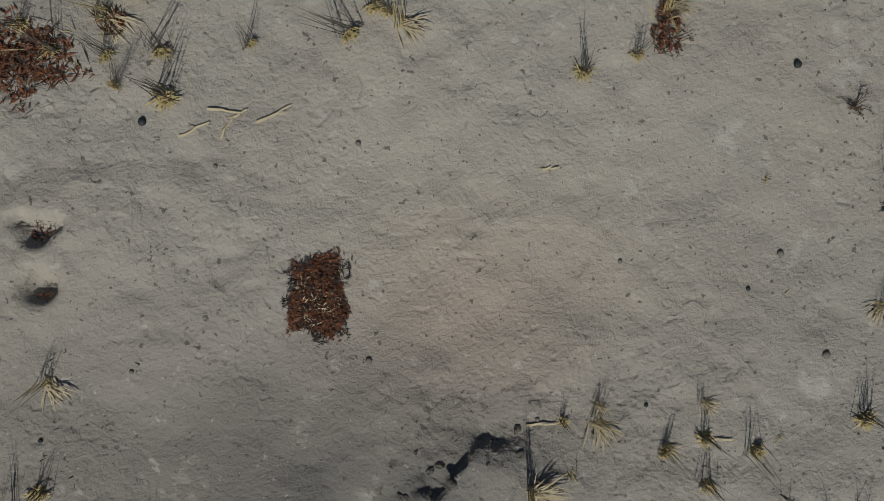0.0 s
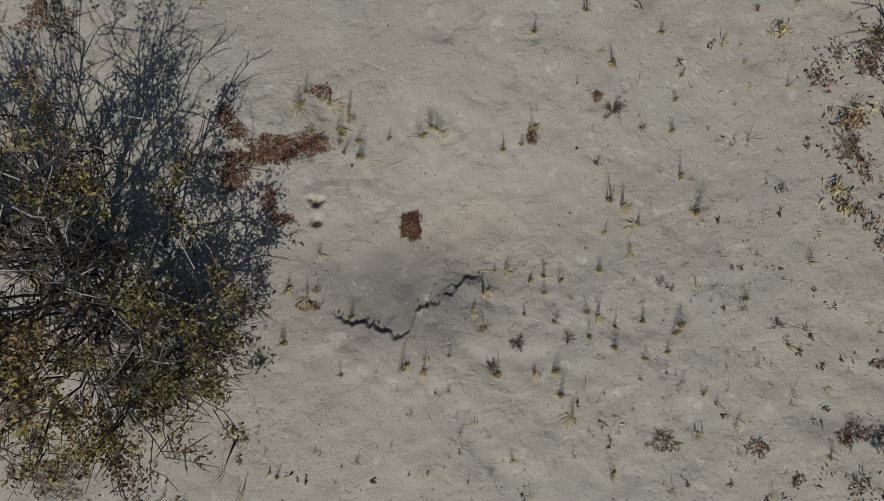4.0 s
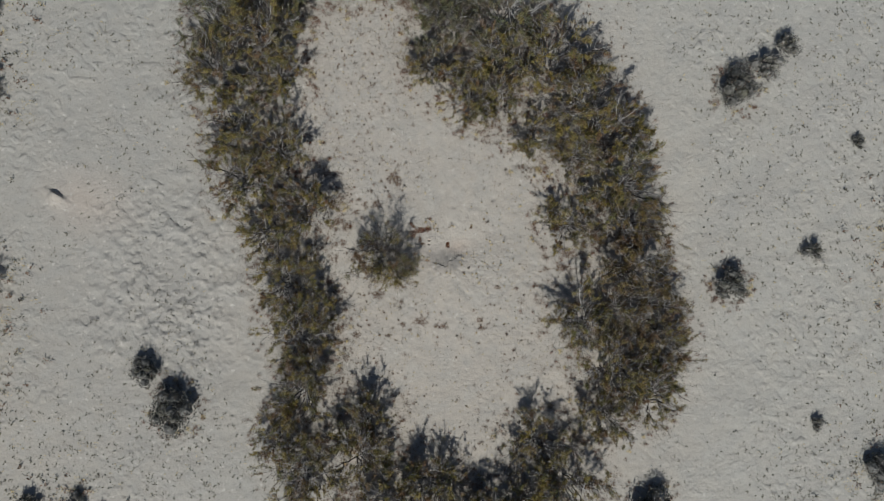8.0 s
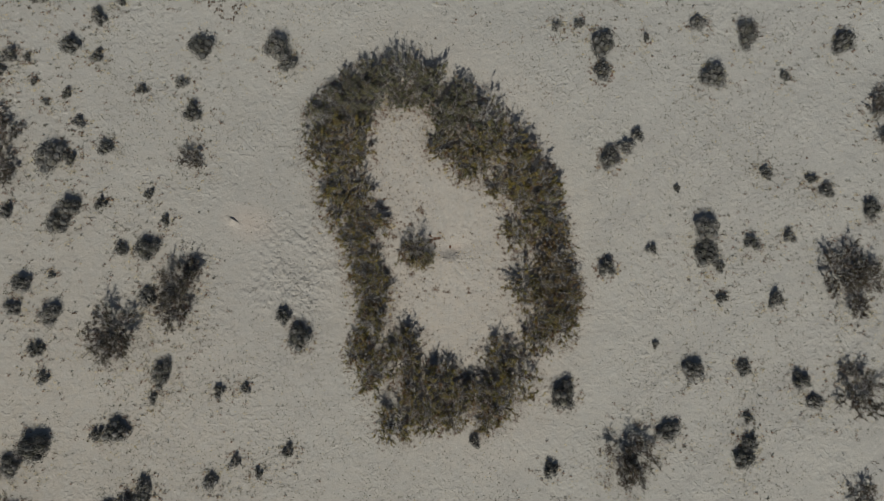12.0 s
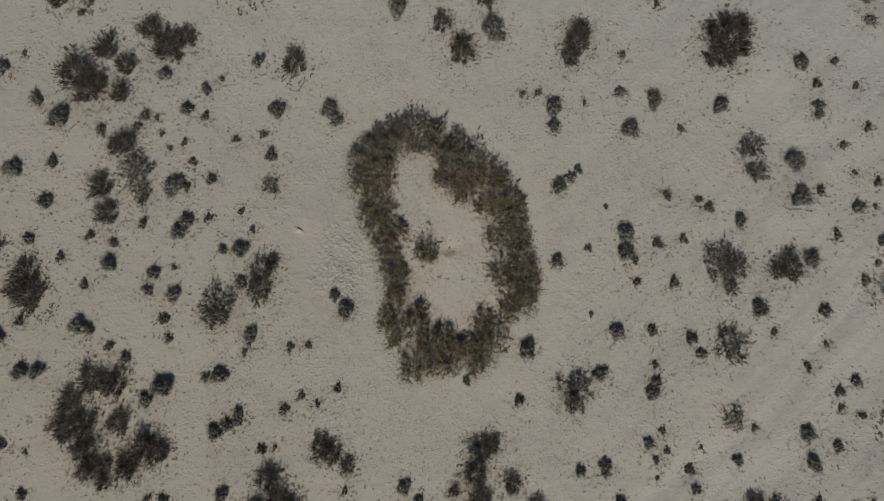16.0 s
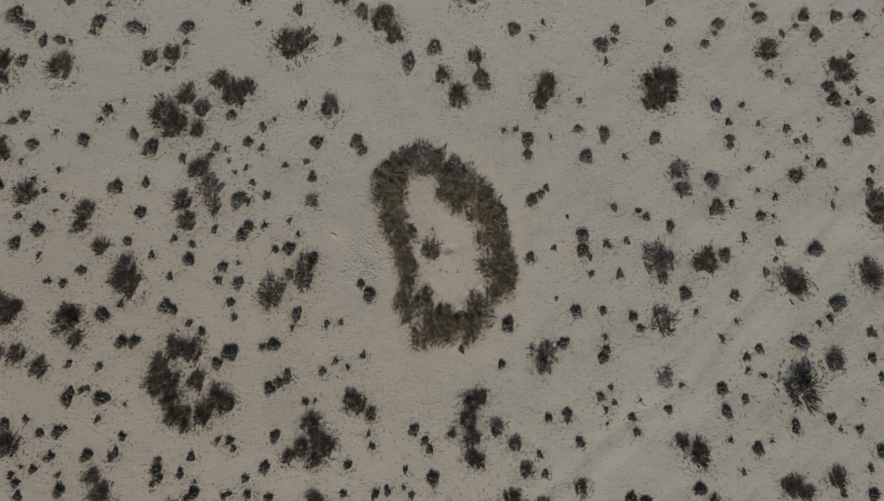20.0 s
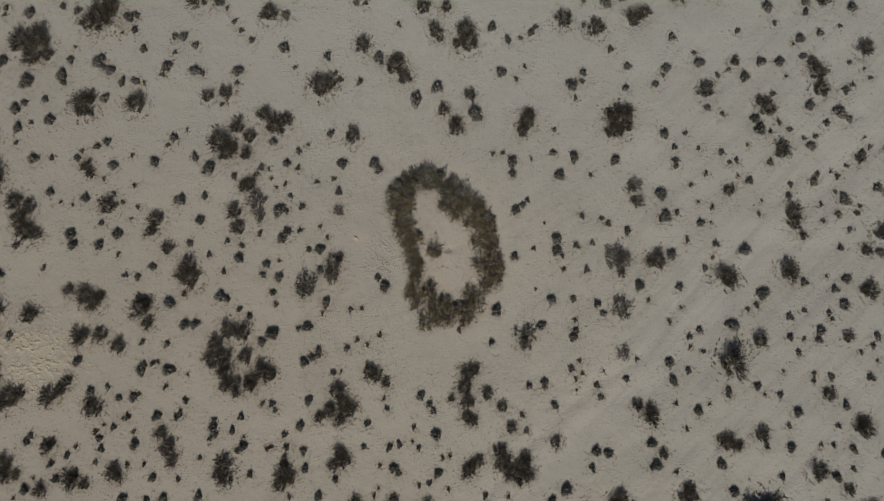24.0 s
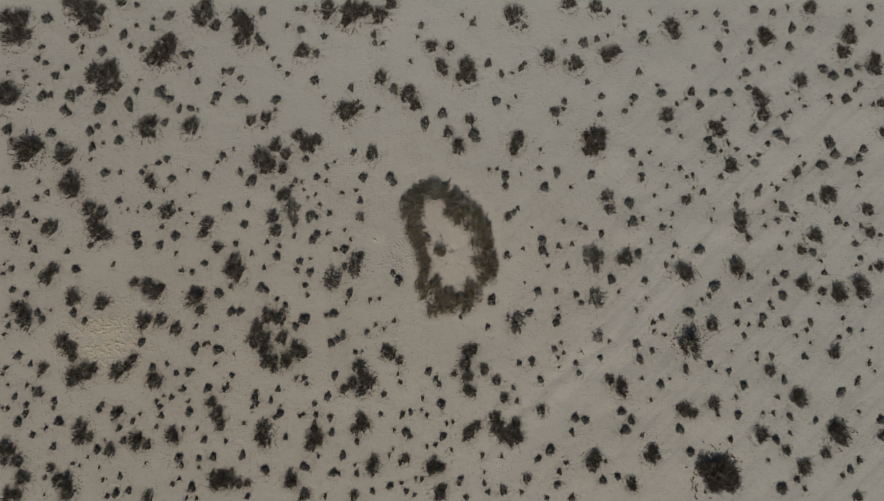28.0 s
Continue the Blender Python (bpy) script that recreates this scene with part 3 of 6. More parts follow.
def plant_large(rows):
    for x, y, r in rows:
        if r > 2.9:
            plant([GIANT], x, y, r * 1.06, "large desert bushes")
        else:
            plant(NEAR_BUSHES if abs(x) < 21 and abs(y) < 12 else LARGE_BUSHES, x, y, r * 1.27, "large desert bushes", float(PLACING.uniform(0.92, 1.08)))


def plant_small(rows):
    for x, y, r in rows:
        kind = "round_shrub" if r > 0.55 else "low_shrub" if r > 0.37 else "dwarf_shrub"
        plant(SMALL[kind], x, y - 0.20 * r, r * 1.12, kind.replace("_", " ") + "s of the plain", float(PLACING.uniform(0.85, 1.15)))


tagged(LONE_BUSH, group="bushes of the ring")
PLANTED.append((-1.63, -0.22, 0.95))
PLACES[LONE_BUSH.name] = (LONE_BUSH, [pose(-1.67, -0.22, float(ground_z(-1.67, -0.22)) - 0.02, 0, 0, -45) @ Matrix.Diagonal((1.0, 1.0, 0.92, 1))])
# ring, mid centre
plant_ring([
    (-3.50, 7.40, 1.06), (-2.25, 7.70, 1.02), (-1.05, 7.25, 0.98), (-4.75, 6.85, 1.0), (0.35, 6.75, 0.86), (-0.01, 6.30, 1.00), (1.31, 5.60, 1.06), (2.31, 4.60, 1.10),
    (3.08, 3.61, 1.06), (3.78, 2.85, 1.08), (4.00, 1.64, 1.08), (4.33, 0.65, 0.90), (2.78, 0.66, 0.81),
    (4.33, -0.46, 1.04), (4.82, -1.57, 1.04), (3.22, -1.72, 0.99), (5.10, -2.33, 0.86), (4.00, -2.89, 0.95), (4.77, -3.55, 0.90),
    (3.67, -4.03, 0.77), (2.12, -4.77, 0.90), (2.78, -5.77, 1.04), (1.85, -6.77, 1.13), (1.01, -6.42, 0.81), (1.45, -7.69, 0.63),
    (-0.54, -5.81, 0.95), (-1.42, -6.55, 1.13),
])
plant_ring([
    (-2.31, -5.00, 1.04), (-2.00, -4.15, 0.70), (-2.53, -7.87, 1.04), (-0.98, -7.57, 0.81), (-3.63, -5.59, 1.04), (-4.25, -4.64, 0.72),
    (-3.63, -3.55, 0.95), (-3.75, -2.23, 0.99), (-4.08, -0.90, 0.95), (-3.37, -1.54, 0.68), (-4.41, 0.43, 0.90), (-3.63, 0.92, 0.86),
    (-5.07, 1.71, 0.99), (-5.40, 2.87, 0.90), (-4.30, 2.32, 0.81), (-5.74, 4.18, 1.04), (-4.70, 5.29, 1.04), (-5.96, 5.52, 0.95),
    (-4.03, 6.62, 1.04), (-5.63, 6.30, 0.86), (-0.32, 5.69, 1.04), (0.32, 3.63, 0.72), (-0.49, 4.42, 0.81), (0.92, 4.61, 0.89),
    (1.09, 3.63, 0.76), (1.93, 2.75, 0.68),
])
plant_ring([
    (2.89, 2.33, 0.68), (0.24, -6.60, 0.86), (0.02, -7.62, 0.63), (-4.35, 4.20, 0.72), (-4.2, 5.6, 0.6),
])
# large bushes, north far west
plant_large([
    (-56.3, 28.9, 1.14), (-54.6, 28.7, 1.29), (-55.5, 26.5, 1.43), (-53.9, 26.8, 0.71), (-46.6, 29.6, 1.71), (-48.4, 30.9, 1.00),
    (-44.6, 29.9, 0.71), (-45.5, 28.2, 1.07), (-41.9, 31.1, 0.71), (-36.0, 25.5, 1.21), (-36.9, 24.2, 1.43), (-37.9, 23.7, 1.14),
    (-35.9, 26.3, 0.71), (-45.3, 21.7, 1.29), (-43.4, 22.1, 1.43), (-44.1, 20.1, 1.00), (-42.6, 20.4, 0.71), (-56.2, 18.9, 1.57),
    (-56.7, 20.0, 0.86), (-53.9, 12.6, 1.71), (-54.3, 11.4, 0.86), (-52.6, 12.7, 0.86), (-49.1, 11.5, 1.29), (-38.7, 15.0, 1.29),
    (-38.0, 15.9, 0.71),
])
# large bushes, north west
plant_large([
    (-31.7, 29.2, 1.43), (-31.4, 30.7, 0.71), (-30.1, 28.0, 0.71), (-33.1, 15.3, 1.14), (-27.3, 28.9, 1.14), (-26.4, 28.6, 0.86),
    (-26.7, 26.5, 1.29), (-25.9, 27.5, 0.86), (-15.9, 30.3, 1.07), (-16.1, 29.3, 0.57), (-13.0, 29.6, 1.57), (-13.7, 28.6, 0.71),
    (-19.1, 24.8, 1.00), (-13.7, 17.2, 1.29), (-12.6, 17.5, 0.71), (-23.7, 16.4, 0.79), (-25.6, 16.1, 0.71), (-22.5, 12.9, 0.86),
    (-24.3, 11.2, 1.29), (-21.2, 11.8, 0.71), (-23.0, 10.7, 0.71), (-19.6, 14.1, 0.86), (-18.4, 13.0, 1.14), (-17.3, 13.6, 0.71),
    (-23.7, 10.0, 0.86), (-21.6, 10.0, 0.71),
])
# large bushes, north centre
plant_large([
    (-11.2, 30.0, 1.14), (-9.3, 29.3, 1.14), (-8.0, 30.9, 0.86), (-9.3, 21.6, 0.93), (-5.9, 19.3, 1.00), (-4.8, 18.2, 0.86),
    (-5.5, 20.2, 0.57), (-2.8, 25.6, 0.86), (-1.6, 23.2, 0.86), (-10.3, 12.0, 0.93), (7.5, 29.5, 1.29), (12.0, 24.4, 1.00),
    (1.6, 23.2, 1.07), (1.9, 21.8, 1.07), (0.7, 21.8, 0.57), (-0.4, 25.6, 0.64), (-1.1, 22.3, 0.43), (8.1, 13.6, 1.00),
    (7.7, 12.5, 0.71), (8.4, 14.3, 0.57), (0.6, 12.7, 0.86), (0.7, 13.6, 0.57), (-0.7, 14.7, 0.71), (2.1, 16.3, 0.71),
])
# large bushes, north east
plant_large([
    (14.6, 31.1, 0.93), (18.1, 30.7, 0.93), (15.4, 23.4, 1.07), (19.5, 24.5, 1.00), (20.6, 25.2, 0.71), (18.1, 13.5, 1.43),
    (17.4, 12.7, 1.14), (18.4, 14.3, 1.14), (17.0, 14.3, 0.57),
])
# large bushes, north far east
plant_large([
    (27.6, 28.2, 1.00), (28.1, 27.2, 0.71), (39.5, 26.8, 1.14), (39.3, 27.8, 0.57), (45.2, 30.7, 0.93), (50.0, 26.8, 1.00),
    (49.3, 25.1, 1.00), (50.2, 27.9, 0.57), (53.1, 23.0, 1.14), (53.3, 24.3, 0.71), (43.9, 21.4, 0.93), (39.0, 18.9, 1.00),
    (39.3, 17.1, 0.93), (38.4, 20.0, 0.57), (33.7, 15.1, 1.00), (32.9, 15.8, 0.57), (27.1, 16.9, 0.93), (30.2, 20.0, 0.57),
    (35.2, 10.6, 1.00), (54.4, 15.0, 0.64), (54.1, 18.6, 0.64),
])
# large bushes, mid far west
plant_large([
    (-48.4, 8.2, 1.29), (-48.1, 7.1, 1.00), (-49.4, 7.9, 0.57), (-56.4, 4.6, 1.00), (-50.9, 2.5, 1.00), (-51.7, 2.3, 0.57),
    (-46.0, 4.9, 1.00), (-44.4, 4.3, 0.86), (-45.5, 3.2, 0.86), (-44.8, 1.8, 1.14), (-43.7, 1.5, 0.71), (-50.7, -2.8, 0.86),
    (-51.6, -3.9, 1.00), (-48.1, -6.4, 1.07), (-44.4, -7.1, 1.00), (-38.6, -5.0, 1.07), (-37.6, -5.7, 1.00), (-40.3, -4.4, 0.64),
    (-36.9, -5.0, 0.57), (-54.8, -7.9, 1.00), (-54.1, -9.3, 1.14), (-55.5, -7.5, 0.57), (-39.1, -9.4, 1.07), (-36.9, -9.1, 0.86),
    (-38.4, 8.7, 0.71), (-38.0, 7.9, 0.57),
])
plant_large([
    (-36.1, 4.4, 1.00), (-55.5, 1.5, 0.57),
])
# large bushes, mid west
plant_large([
    (-32.6, -6.3, 1.21), (-32.1, -5.7, 0.71), (-31.9, -7.8, 0.71), (-31.0, 3.0, 0.86), (-31.6, 1.8, 0.71), (-29.8, 0.0, 0.71),
    (-21.2, 6.8, 0.86), (-20.5, 5.0, 1.00), (-20.1, 3.5, 0.71), (-22.8, 3.9, 0.86), (-22.4, 2.2, 0.86), (-21.9, 6.5, 0.57),
    (-27.6, -1.8, 1.00), (-27.4, -3.2, 1.14), (-28.4, -2.8, 0.71), (-15.1, -3.8, 1.14), (-15.5, -4.6, 0.71), (-12.3, -1.8, 1.00),
    (-12.6, -3.0, 0.86), (-23.4, -8.6, 1.00), (-21.9, -8.9, 1.00), (-24.8, -10.0, 0.86),
])
# large bushes, south far west
plant_large([
    (-35.0, -10.3, 0.86), (-49.3, -12.0, 1.00), (-48.4, -13.0, 1.00), (-48.0, -13.9, 0.57), (-51.9, -15.3, 0.71), (-48.0, -16.5, 1.14),
    (-46.6, -15.8, 1.29), (-45.5, -15.3, 0.71), (-42.4, -15.7, 1.00), (-41.2, -15.0, 0.71), (-40.4, -14.0, 0.64), (-37.6, -17.0, 1.00),
    (-38.1, -16.5, 0.57), (-56.6, -25.4, 1.00), (-55.9, -25.7, 0.71), (-55.1, -27.1, 0.86), (-56.7, -27.1, 0.57), (-54.4, -29.3, 1.00),
    (-56.2, -31.4, 1.00), (-55.1, -31.4, 0.71), (-47.1, -22.9, 1.00), (-47.3, -24.3, 0.86), (-46.0, -24.1, 0.57), (-42.6, -21.1, 0.79),
    (-42.1, -20.5, 0.50), (-40.1, -24.6, 1.00),
])
plant_large([
    (-38.7, -25.0, 0.64), (-39.8, -23.9, 0.57), (-43.4, -25.7, 0.86), (-35.5, -23.7, 0.93), (-35.1, -24.2, 0.64), (-49.1, -29.7, 1.14),
    (-48.7, -31.1, 1.00), (-50.1, -29.2, 0.57), (-38.4, -31.5, 0.71), (-50.9, -28.0, 0.57),
])
# large bushes, mid centre
plant_large([
    (-11.7, -1.0, 0.57), (-11.8, 4.0, 0.57), (8.1, -9.2, 1.07), (7.9, -10.0, 0.71),
])
# large bushes, mid east
plant_large([
    (17.4, -0.9, 1.07), (18.4, -1.1, 0.93), (18.1, -2.5, 0.57), (22.0, -1.1, 1.00), (21.3, -1.4, 0.57), (18.3, -6.4, 1.00),
    (17.7, -5.3, 0.43), (19.7, 6.7, 0.71), (19.9, 4.9, 0.71), (19.1, 6.5, 0.50),
])
# large bushes, mid far east
plant_large([
    (29.6, 6.3, 0.71), (36.5, 3.9, 1.00), (36.6, 2.9, 0.86), (37.6, 1.5, 0.50), (43.6, 9.7, 0.57), (47.4, 6.8, 1.07),
    (47.7, 7.5, 0.57), (52.6, 5.0, 0.79), (52.9, 2.2, 0.71), (29.4, -2.9, 1.21), (29.9, -3.2, 0.71), (35.9, -2.1, 1.00),
    (36.3, -2.7, 0.71), (45.9, 1.8, 1.00), (44.3, 0.0, 0.71), (44.6, -4.3, 0.93), (44.0, -4.2, 0.57), (49.0, -5.4, 1.14),
    (49.1, -6.0, 0.71), (51.6, -4.3, 1.00), (52.0, -5.4, 1.00), (46.9, -5.3, 0.57), (32.9, -9.6, 0.86), (42.2, -9.2, 0.64),
    (54.1, -2.0, 0.71),
])
# large bushes, south west
plant_large([
    (-30.1, -29.3, 1.07), (-29.8, -30.0, 0.71), (-30.5, -19.6, 0.71), (-29.8, -21.1, 1.00), (-29.3, -22.5, 0.71), (-25.1, -11.8, 1.00),
    (-23.9, -11.4, 1.00), (-23.7, -13.2, 1.00), (-22.6, -14.3, 0.71), (-23.7, -14.6, 0.71), (-21.6, -11.4, 0.86), (-20.9, -13.9, 0.86),
    (-21.2, -14.6, 0.71), (-19.8, -12.9, 1.00), (-19.1, -13.4, 0.86), (-22.6, -15.3, 0.57), (-12.6, -17.1, 0.86), (-13.7, -17.8, 0.71),
    (-23.9, -22.9, 1.00), (-23.7, -24.3, 1.00), (-24.6, -23.9, 0.57), (-17.6, -23.9, 1.00), (-17.9, -25.0, 0.86), (-16.9, -24.3, 0.71),
    (-17.5, -22.8, 0.57), (-12.3, -23.0, 0.71),
])
plant_large([
    (-20.5, -29.3, 1.00), (-20.3, -29.8, 0.71), (-18.7, -31.3, 0.79), (-28.4, -29.6, 1.00), (-29.1, -28.9, 0.71), (-27.1, -29.8, 0.71),
    (-25.9, -29.8, 0.50), (-12.4, -31.4, 0.64),
])
# large bushes, south centre
plant_large([
    (-8.4, -13.0, 0.86), (-7.8, -13.5, 0.71), (-6.7, -14.2, 0.57), (-11.9, -15.1, 0.86), (-11.2, -16.3, 1.00), (-10.5, -17.1, 0.86),
    (-11.6, -18.2, 0.71), (-11.6, -21.6, 0.86), (-11.2, -22.5, 0.86), (-10.1, -27.9, 0.93), (-9.9, -26.7, 0.57), (-2.3, -27.5, 1.00),
    (-2.6, -27.8, 0.86), (-1.6, -27.8, 0.57), (-1.6, -31.1, 1.00), (-1.2, -30.3, 0.57), (-5.9, -26.7, 0.64), (1.9, -13.2, 0.86),
    (2.6, -12.7, 0.71), (1.6, -14.6, 0.86), (1.9, -16.1, 0.86), (1.9, -17.8, 0.71), (2.4, -18.2, 0.71), (4.0, -15.3, 0.71),
    (5.6, -16.7, 0.64), (0.2, -15.8, 0.43),
])
plant_large([
    (5.4, -21.4, 0.86), (5.6, -22.5, 1.00), (6.6, -23.6, 1.14), (7.9, -23.2, 1.00), (8.4, -24.1, 0.71), (8.1, -22.1, 0.64),
    (7.4, -24.6, 0.57), (2.0, -23.6, 0.86), (3.1, -22.5, 0.64), (2.4, -22.8, 0.57), (9.5, -29.1, 0.64), (6.5, -30.7, 0.57),
    (6.5, -18.9, 0.64), (11.3, -20.5, 0.71),
])
# large bushes, south east
plant_large([
    (18.1, -26.4, 1.00), (17.7, -27.5, 0.86), (21.5, -17.9, 0.93), (21.4, -17.1, 0.71), (20.0, -16.6, 0.64), (22.7, -29.6, 0.79),
    (22.9, -30.1, 0.57), (22.7, -21.7, 0.57), (15.2, -31.5, 0.50), (18.4, -11.0, 0.71),
])
# large bushes, south far east
plant_large([
    (25.2, -26.1, 1.07), (25.4, -25.3, 0.71), (30.0, -12.0, 1.71), (33.6, -28.5, 3.00), (48.8, -23.3, 1.43), (48.3, -22.5, 1.00),
    (43.8, -18.9, 1.07), (43.6, -18.2, 0.71), (48.4, -13.0, 0.86), (29.6, -20.4, 0.93), (28.8, -20.1, 0.57), (30.6, -20.7, 0.57),
    (33.1, -19.6, 0.86), (39.0, -23.4, 1.00), (44.5, -27.3, 1.00), (44.1, -27.8, 0.57), (40.2, -15.3, 0.79), (54.5, -23.5, 0.71),
    (51.3, -31.2, 0.64), (47.2, -25.7, 0.71), (42.2, -25.3, 0.64),
])
# small shrubs, north far west
plant_small([
    (-51.4, 29.0, 0.71), (-43.4, 28.1, 0.21), (-48.0, 26.5, 0.64), (-52.1, 25.4, 0.43), (-46.9, 25.4, 0.36), (-47.1, 24.7, 0.29),
    (-44.4, 24.9, 0.64), (-52.6, 23.9, 0.50), (-51.6, 23.3, 0.43), (-48.9, 22.8, 0.43), (-56.4, 22.2, 0.29), (-54.4, 22.4, 0.21),
    (-54.1, 21.5, 0.43), (-50.3, 21.8, 0.57), (-52.3, 20.7, 0.21), (-51.9, 19.2, 0.71), (-51.0, 19.3, 0.43), (-48.4, 19.3, 0.71),
    (-47.3, 19.8, 0.64), (-48.1, 18.8, 0.36), (-49.2, 17.5, 0.57), (-48.6, 17.0, 0.43), (-44.8, 17.7, 0.86), (-56.4, 15.0, 0.71),
    (-50.9, 14.5, 0.64), (-45.9, 14.8, 0.64),
])
plant_small([
    (-45.0, 15.4, 0.43), (-42.8, 15.8, 0.43), (-42.3, 13.6, 0.64), (-45.7, 12.8, 0.57), (-44.3, 13.3, 0.29), (-45.9, 11.2, 0.29),
    (-40.1, 28.1, 0.36), (-38.1, 27.8, 0.43), (-38.0, 29.0, 0.29), (-36.1, 29.3, 0.64), (-35.5, 29.7, 0.36), (-41.7, 27.0, 0.64),
    (-40.9, 25.6, 0.43), (-39.3, 25.1, 0.50), (-34.6, 22.8, 0.21), (-39.6, 21.3, 0.21), (-37.1, 19.8, 0.79), (-36.6, 19.2, 0.43),
    (-35.9, 18.8, 0.57), (-40.1, 19.9, 0.50), (-41.0, 18.4, 0.71), (-40.9, 17.6, 0.43), (-34.6, 17.6, 0.50), (-36.4, 15.9, 0.57),
    (-37.3, 10.8, 0.43), (-36.2, 11.3, 0.50),
])
plant_small([
    (-38.9, 10.3, 0.29), (-38.0, 14.3, 0.43), (-55.9, 13.6, 0.36), (-55.3, 10.3, 0.50), (-40.1, 30.8, 0.43), (-49.8, 12.9, 0.57),
    (-55.1, 10.3, 0.43),
])
# small shrubs, north west
plant_small([
    (-33.9, 24.5, 0.64), (-33.1, 24.7, 0.43), (-33.3, 23.1, 0.43), (-29.1, 22.4, 0.43), (-32.3, 21.1, 0.50), (-33.2, 17.7, 0.50),
    (-32.3, 17.6, 0.21), (-29.9, 19.2, 0.64), (-30.4, 18.4, 0.36), (-29.1, 11.8, 0.43), (-29.8, 10.9, 0.29), (-24.2, 30.0, 0.57),
    (-19.8, 30.3, 0.36), (-18.9, 30.4, 0.50), (-17.6, 30.1, 0.29), (-21.1, 28.2, 0.36), (-19.3, 27.7, 0.57), (-16.4, 26.9, 0.50),
    (-24.8, 26.8, 0.50), (-24.4, 26.1, 0.57), (-23.6, 25.4, 0.29), (-22.8, 24.0, 0.36), (-22.1, 23.1, 0.36), (-28.2, 22.4, 0.57),
    (-26.9, 21.5, 0.50), (-21.0, 22.1, 0.43),
])
plant_small([
    (-17.6, 21.3, 0.64), (-29.1, 20.7, 0.29), (-13.0, 20.4, 0.50), (-16.4, 19.2, 0.29), (-12.1, 18.6, 0.36), (-26.9, 18.8, 0.64),
    (-26.2, 18.5, 0.36), (-22.5, 18.8, 0.64), (-22.6, 17.6, 0.36), (-24.1, 15.3, 0.29), (-18.7, 11.3, 0.50), (-16.0, 10.4, 0.43),
    (-15.0, 11.0, 0.21), (-12.6, 12.2, 0.50), (-29.2, 11.7, 0.50), (-27.8, 12.6, 0.21), (-17.4, 24.7, 0.57),
])
# small shrubs, north centre
plant_small([
    (-10.1, 27.1, 0.50), (-10.0, 26.1, 0.43), (-9.0, 26.1, 0.36), (-4.1, 28.3, 0.50), (-4.6, 26.9, 0.29), (-11.7, 17.9, 0.43),
    (-9.6, 17.7, 0.43), (-7.6, 20.4, 0.64), (-7.3, 19.9, 0.36), (-5.5, 23.8, 0.36), (-3.6, 15.9, 0.79), (-1.4, 17.2, 0.71),
    (1.1, 29.7, 0.36), (2.4, 28.6, 0.50), (2.7, 29.2, 0.29), (9.0, 28.3, 0.43), (8.0, 28.2, 0.21), (4.4, 23.6, 0.57),
    (6.1, 22.3, 0.50), (7.5, 22.4, 0.29), (8.6, 23.1, 0.50), (9.0, 23.6, 0.36), (5.4, 18.8, 0.64), (7.0, 18.1, 0.29),
    (7.9, 19.4, 0.29), (2.6, 14.5, 0.86),
])
plant_small([
    (3.1, 14.0, 0.43), (11.1, 12.7, 0.29), (5.6, 10.2, 0.29), (10.9, 10.3, 0.43), (4.5, 10.1, 0.29),
])
# small shrubs, north east
plant_small([
    (14.1, 26.4, 0.36), (16.5, 26.3, 0.71), (18.2, 26.7, 0.50), (19.6, 30.2, 0.43), (21.6, 29.4, 0.36), (21.7, 28.5, 0.29),
    (23.8, 26.7, 0.43), (19.6, 27.2, 0.29), (14.1, 23.8, 0.36), (17.0, 21.3, 0.43), (23.5, 22.6, 0.50), (14.1, 18.8, 0.50),
    (12.9, 17.5, 0.71), (14.0, 17.9, 0.36), (13.3, 16.1, 0.29), (18.8, 19.5, 0.50), (18.6, 17.2, 0.43), (21.8, 17.6, 0.43),
    (22.9, 19.3, 0.57), (22.6, 18.5, 0.29), (22.7, 12.3, 0.57), (23.8, 10.9, 0.36),
])
# small shrubs, north far east
plant_small([
    (24.1, 27.3, 0.57), (24.6, 26.4, 0.29), (24.9, 30.2, 0.29), (25.9, 20.9, 0.29), (25.0, 12.4, 0.29), (26.4, 10.8, 0.29),
    (30.7, 30.2, 0.43), (29.6, 30.2, 0.21), (33.4, 30.0, 0.43), (38.1, 30.5, 0.57), (40.5, 30.2, 0.50), (42.4, 30.9, 0.36),
    (34.5, 28.8, 0.43), (34.7, 27.8, 0.36), (31.6, 28.2, 0.29), (33.6, 25.8, 0.64), (37.6, 26.3, 0.43), (37.7, 25.3, 0.43),
    (42.6, 25.8, 0.57), (42.9, 28.2, 0.57), (45.2, 28.0, 0.57), (50.2, 30.4, 0.29), (52.7, 30.8, 0.50), (52.6, 28.8, 0.43),
    (34.4, 24.1, 0.36), (30.4, 23.2, 0.36),
])
plant_small([
    (37.1, 22.5, 0.57), (36.4, 21.9, 0.21), (39.2, 23.1, 0.50), (41.3, 23.8, 0.29), (46.8, 23.0, 0.64), (48.1, 22.1, 0.64),
    (50.0, 22.5, 0.57), (51.1, 23.3, 0.43), (51.3, 21.0, 0.43), (50.8, 20.3, 0.36), (26.4, 19.9, 0.64), (28.4, 18.6, 0.36),
    (29.6, 19.2, 0.29), (31.3, 18.5, 0.64), (32.9, 20.0, 0.57), (34.9, 20.0, 0.57), (35.7, 18.5, 0.21), (37.5, 20.6, 0.43),
    (42.4, 19.9, 0.29), (43.9, 19.3, 0.21), (44.6, 18.3, 0.29), (47.6, 19.5, 0.43), (47.9, 18.7, 0.21), (49.6, 19.2, 0.64),
    (51.5, 18.4, 0.21), (27.3, 15.1, 0.43),
])
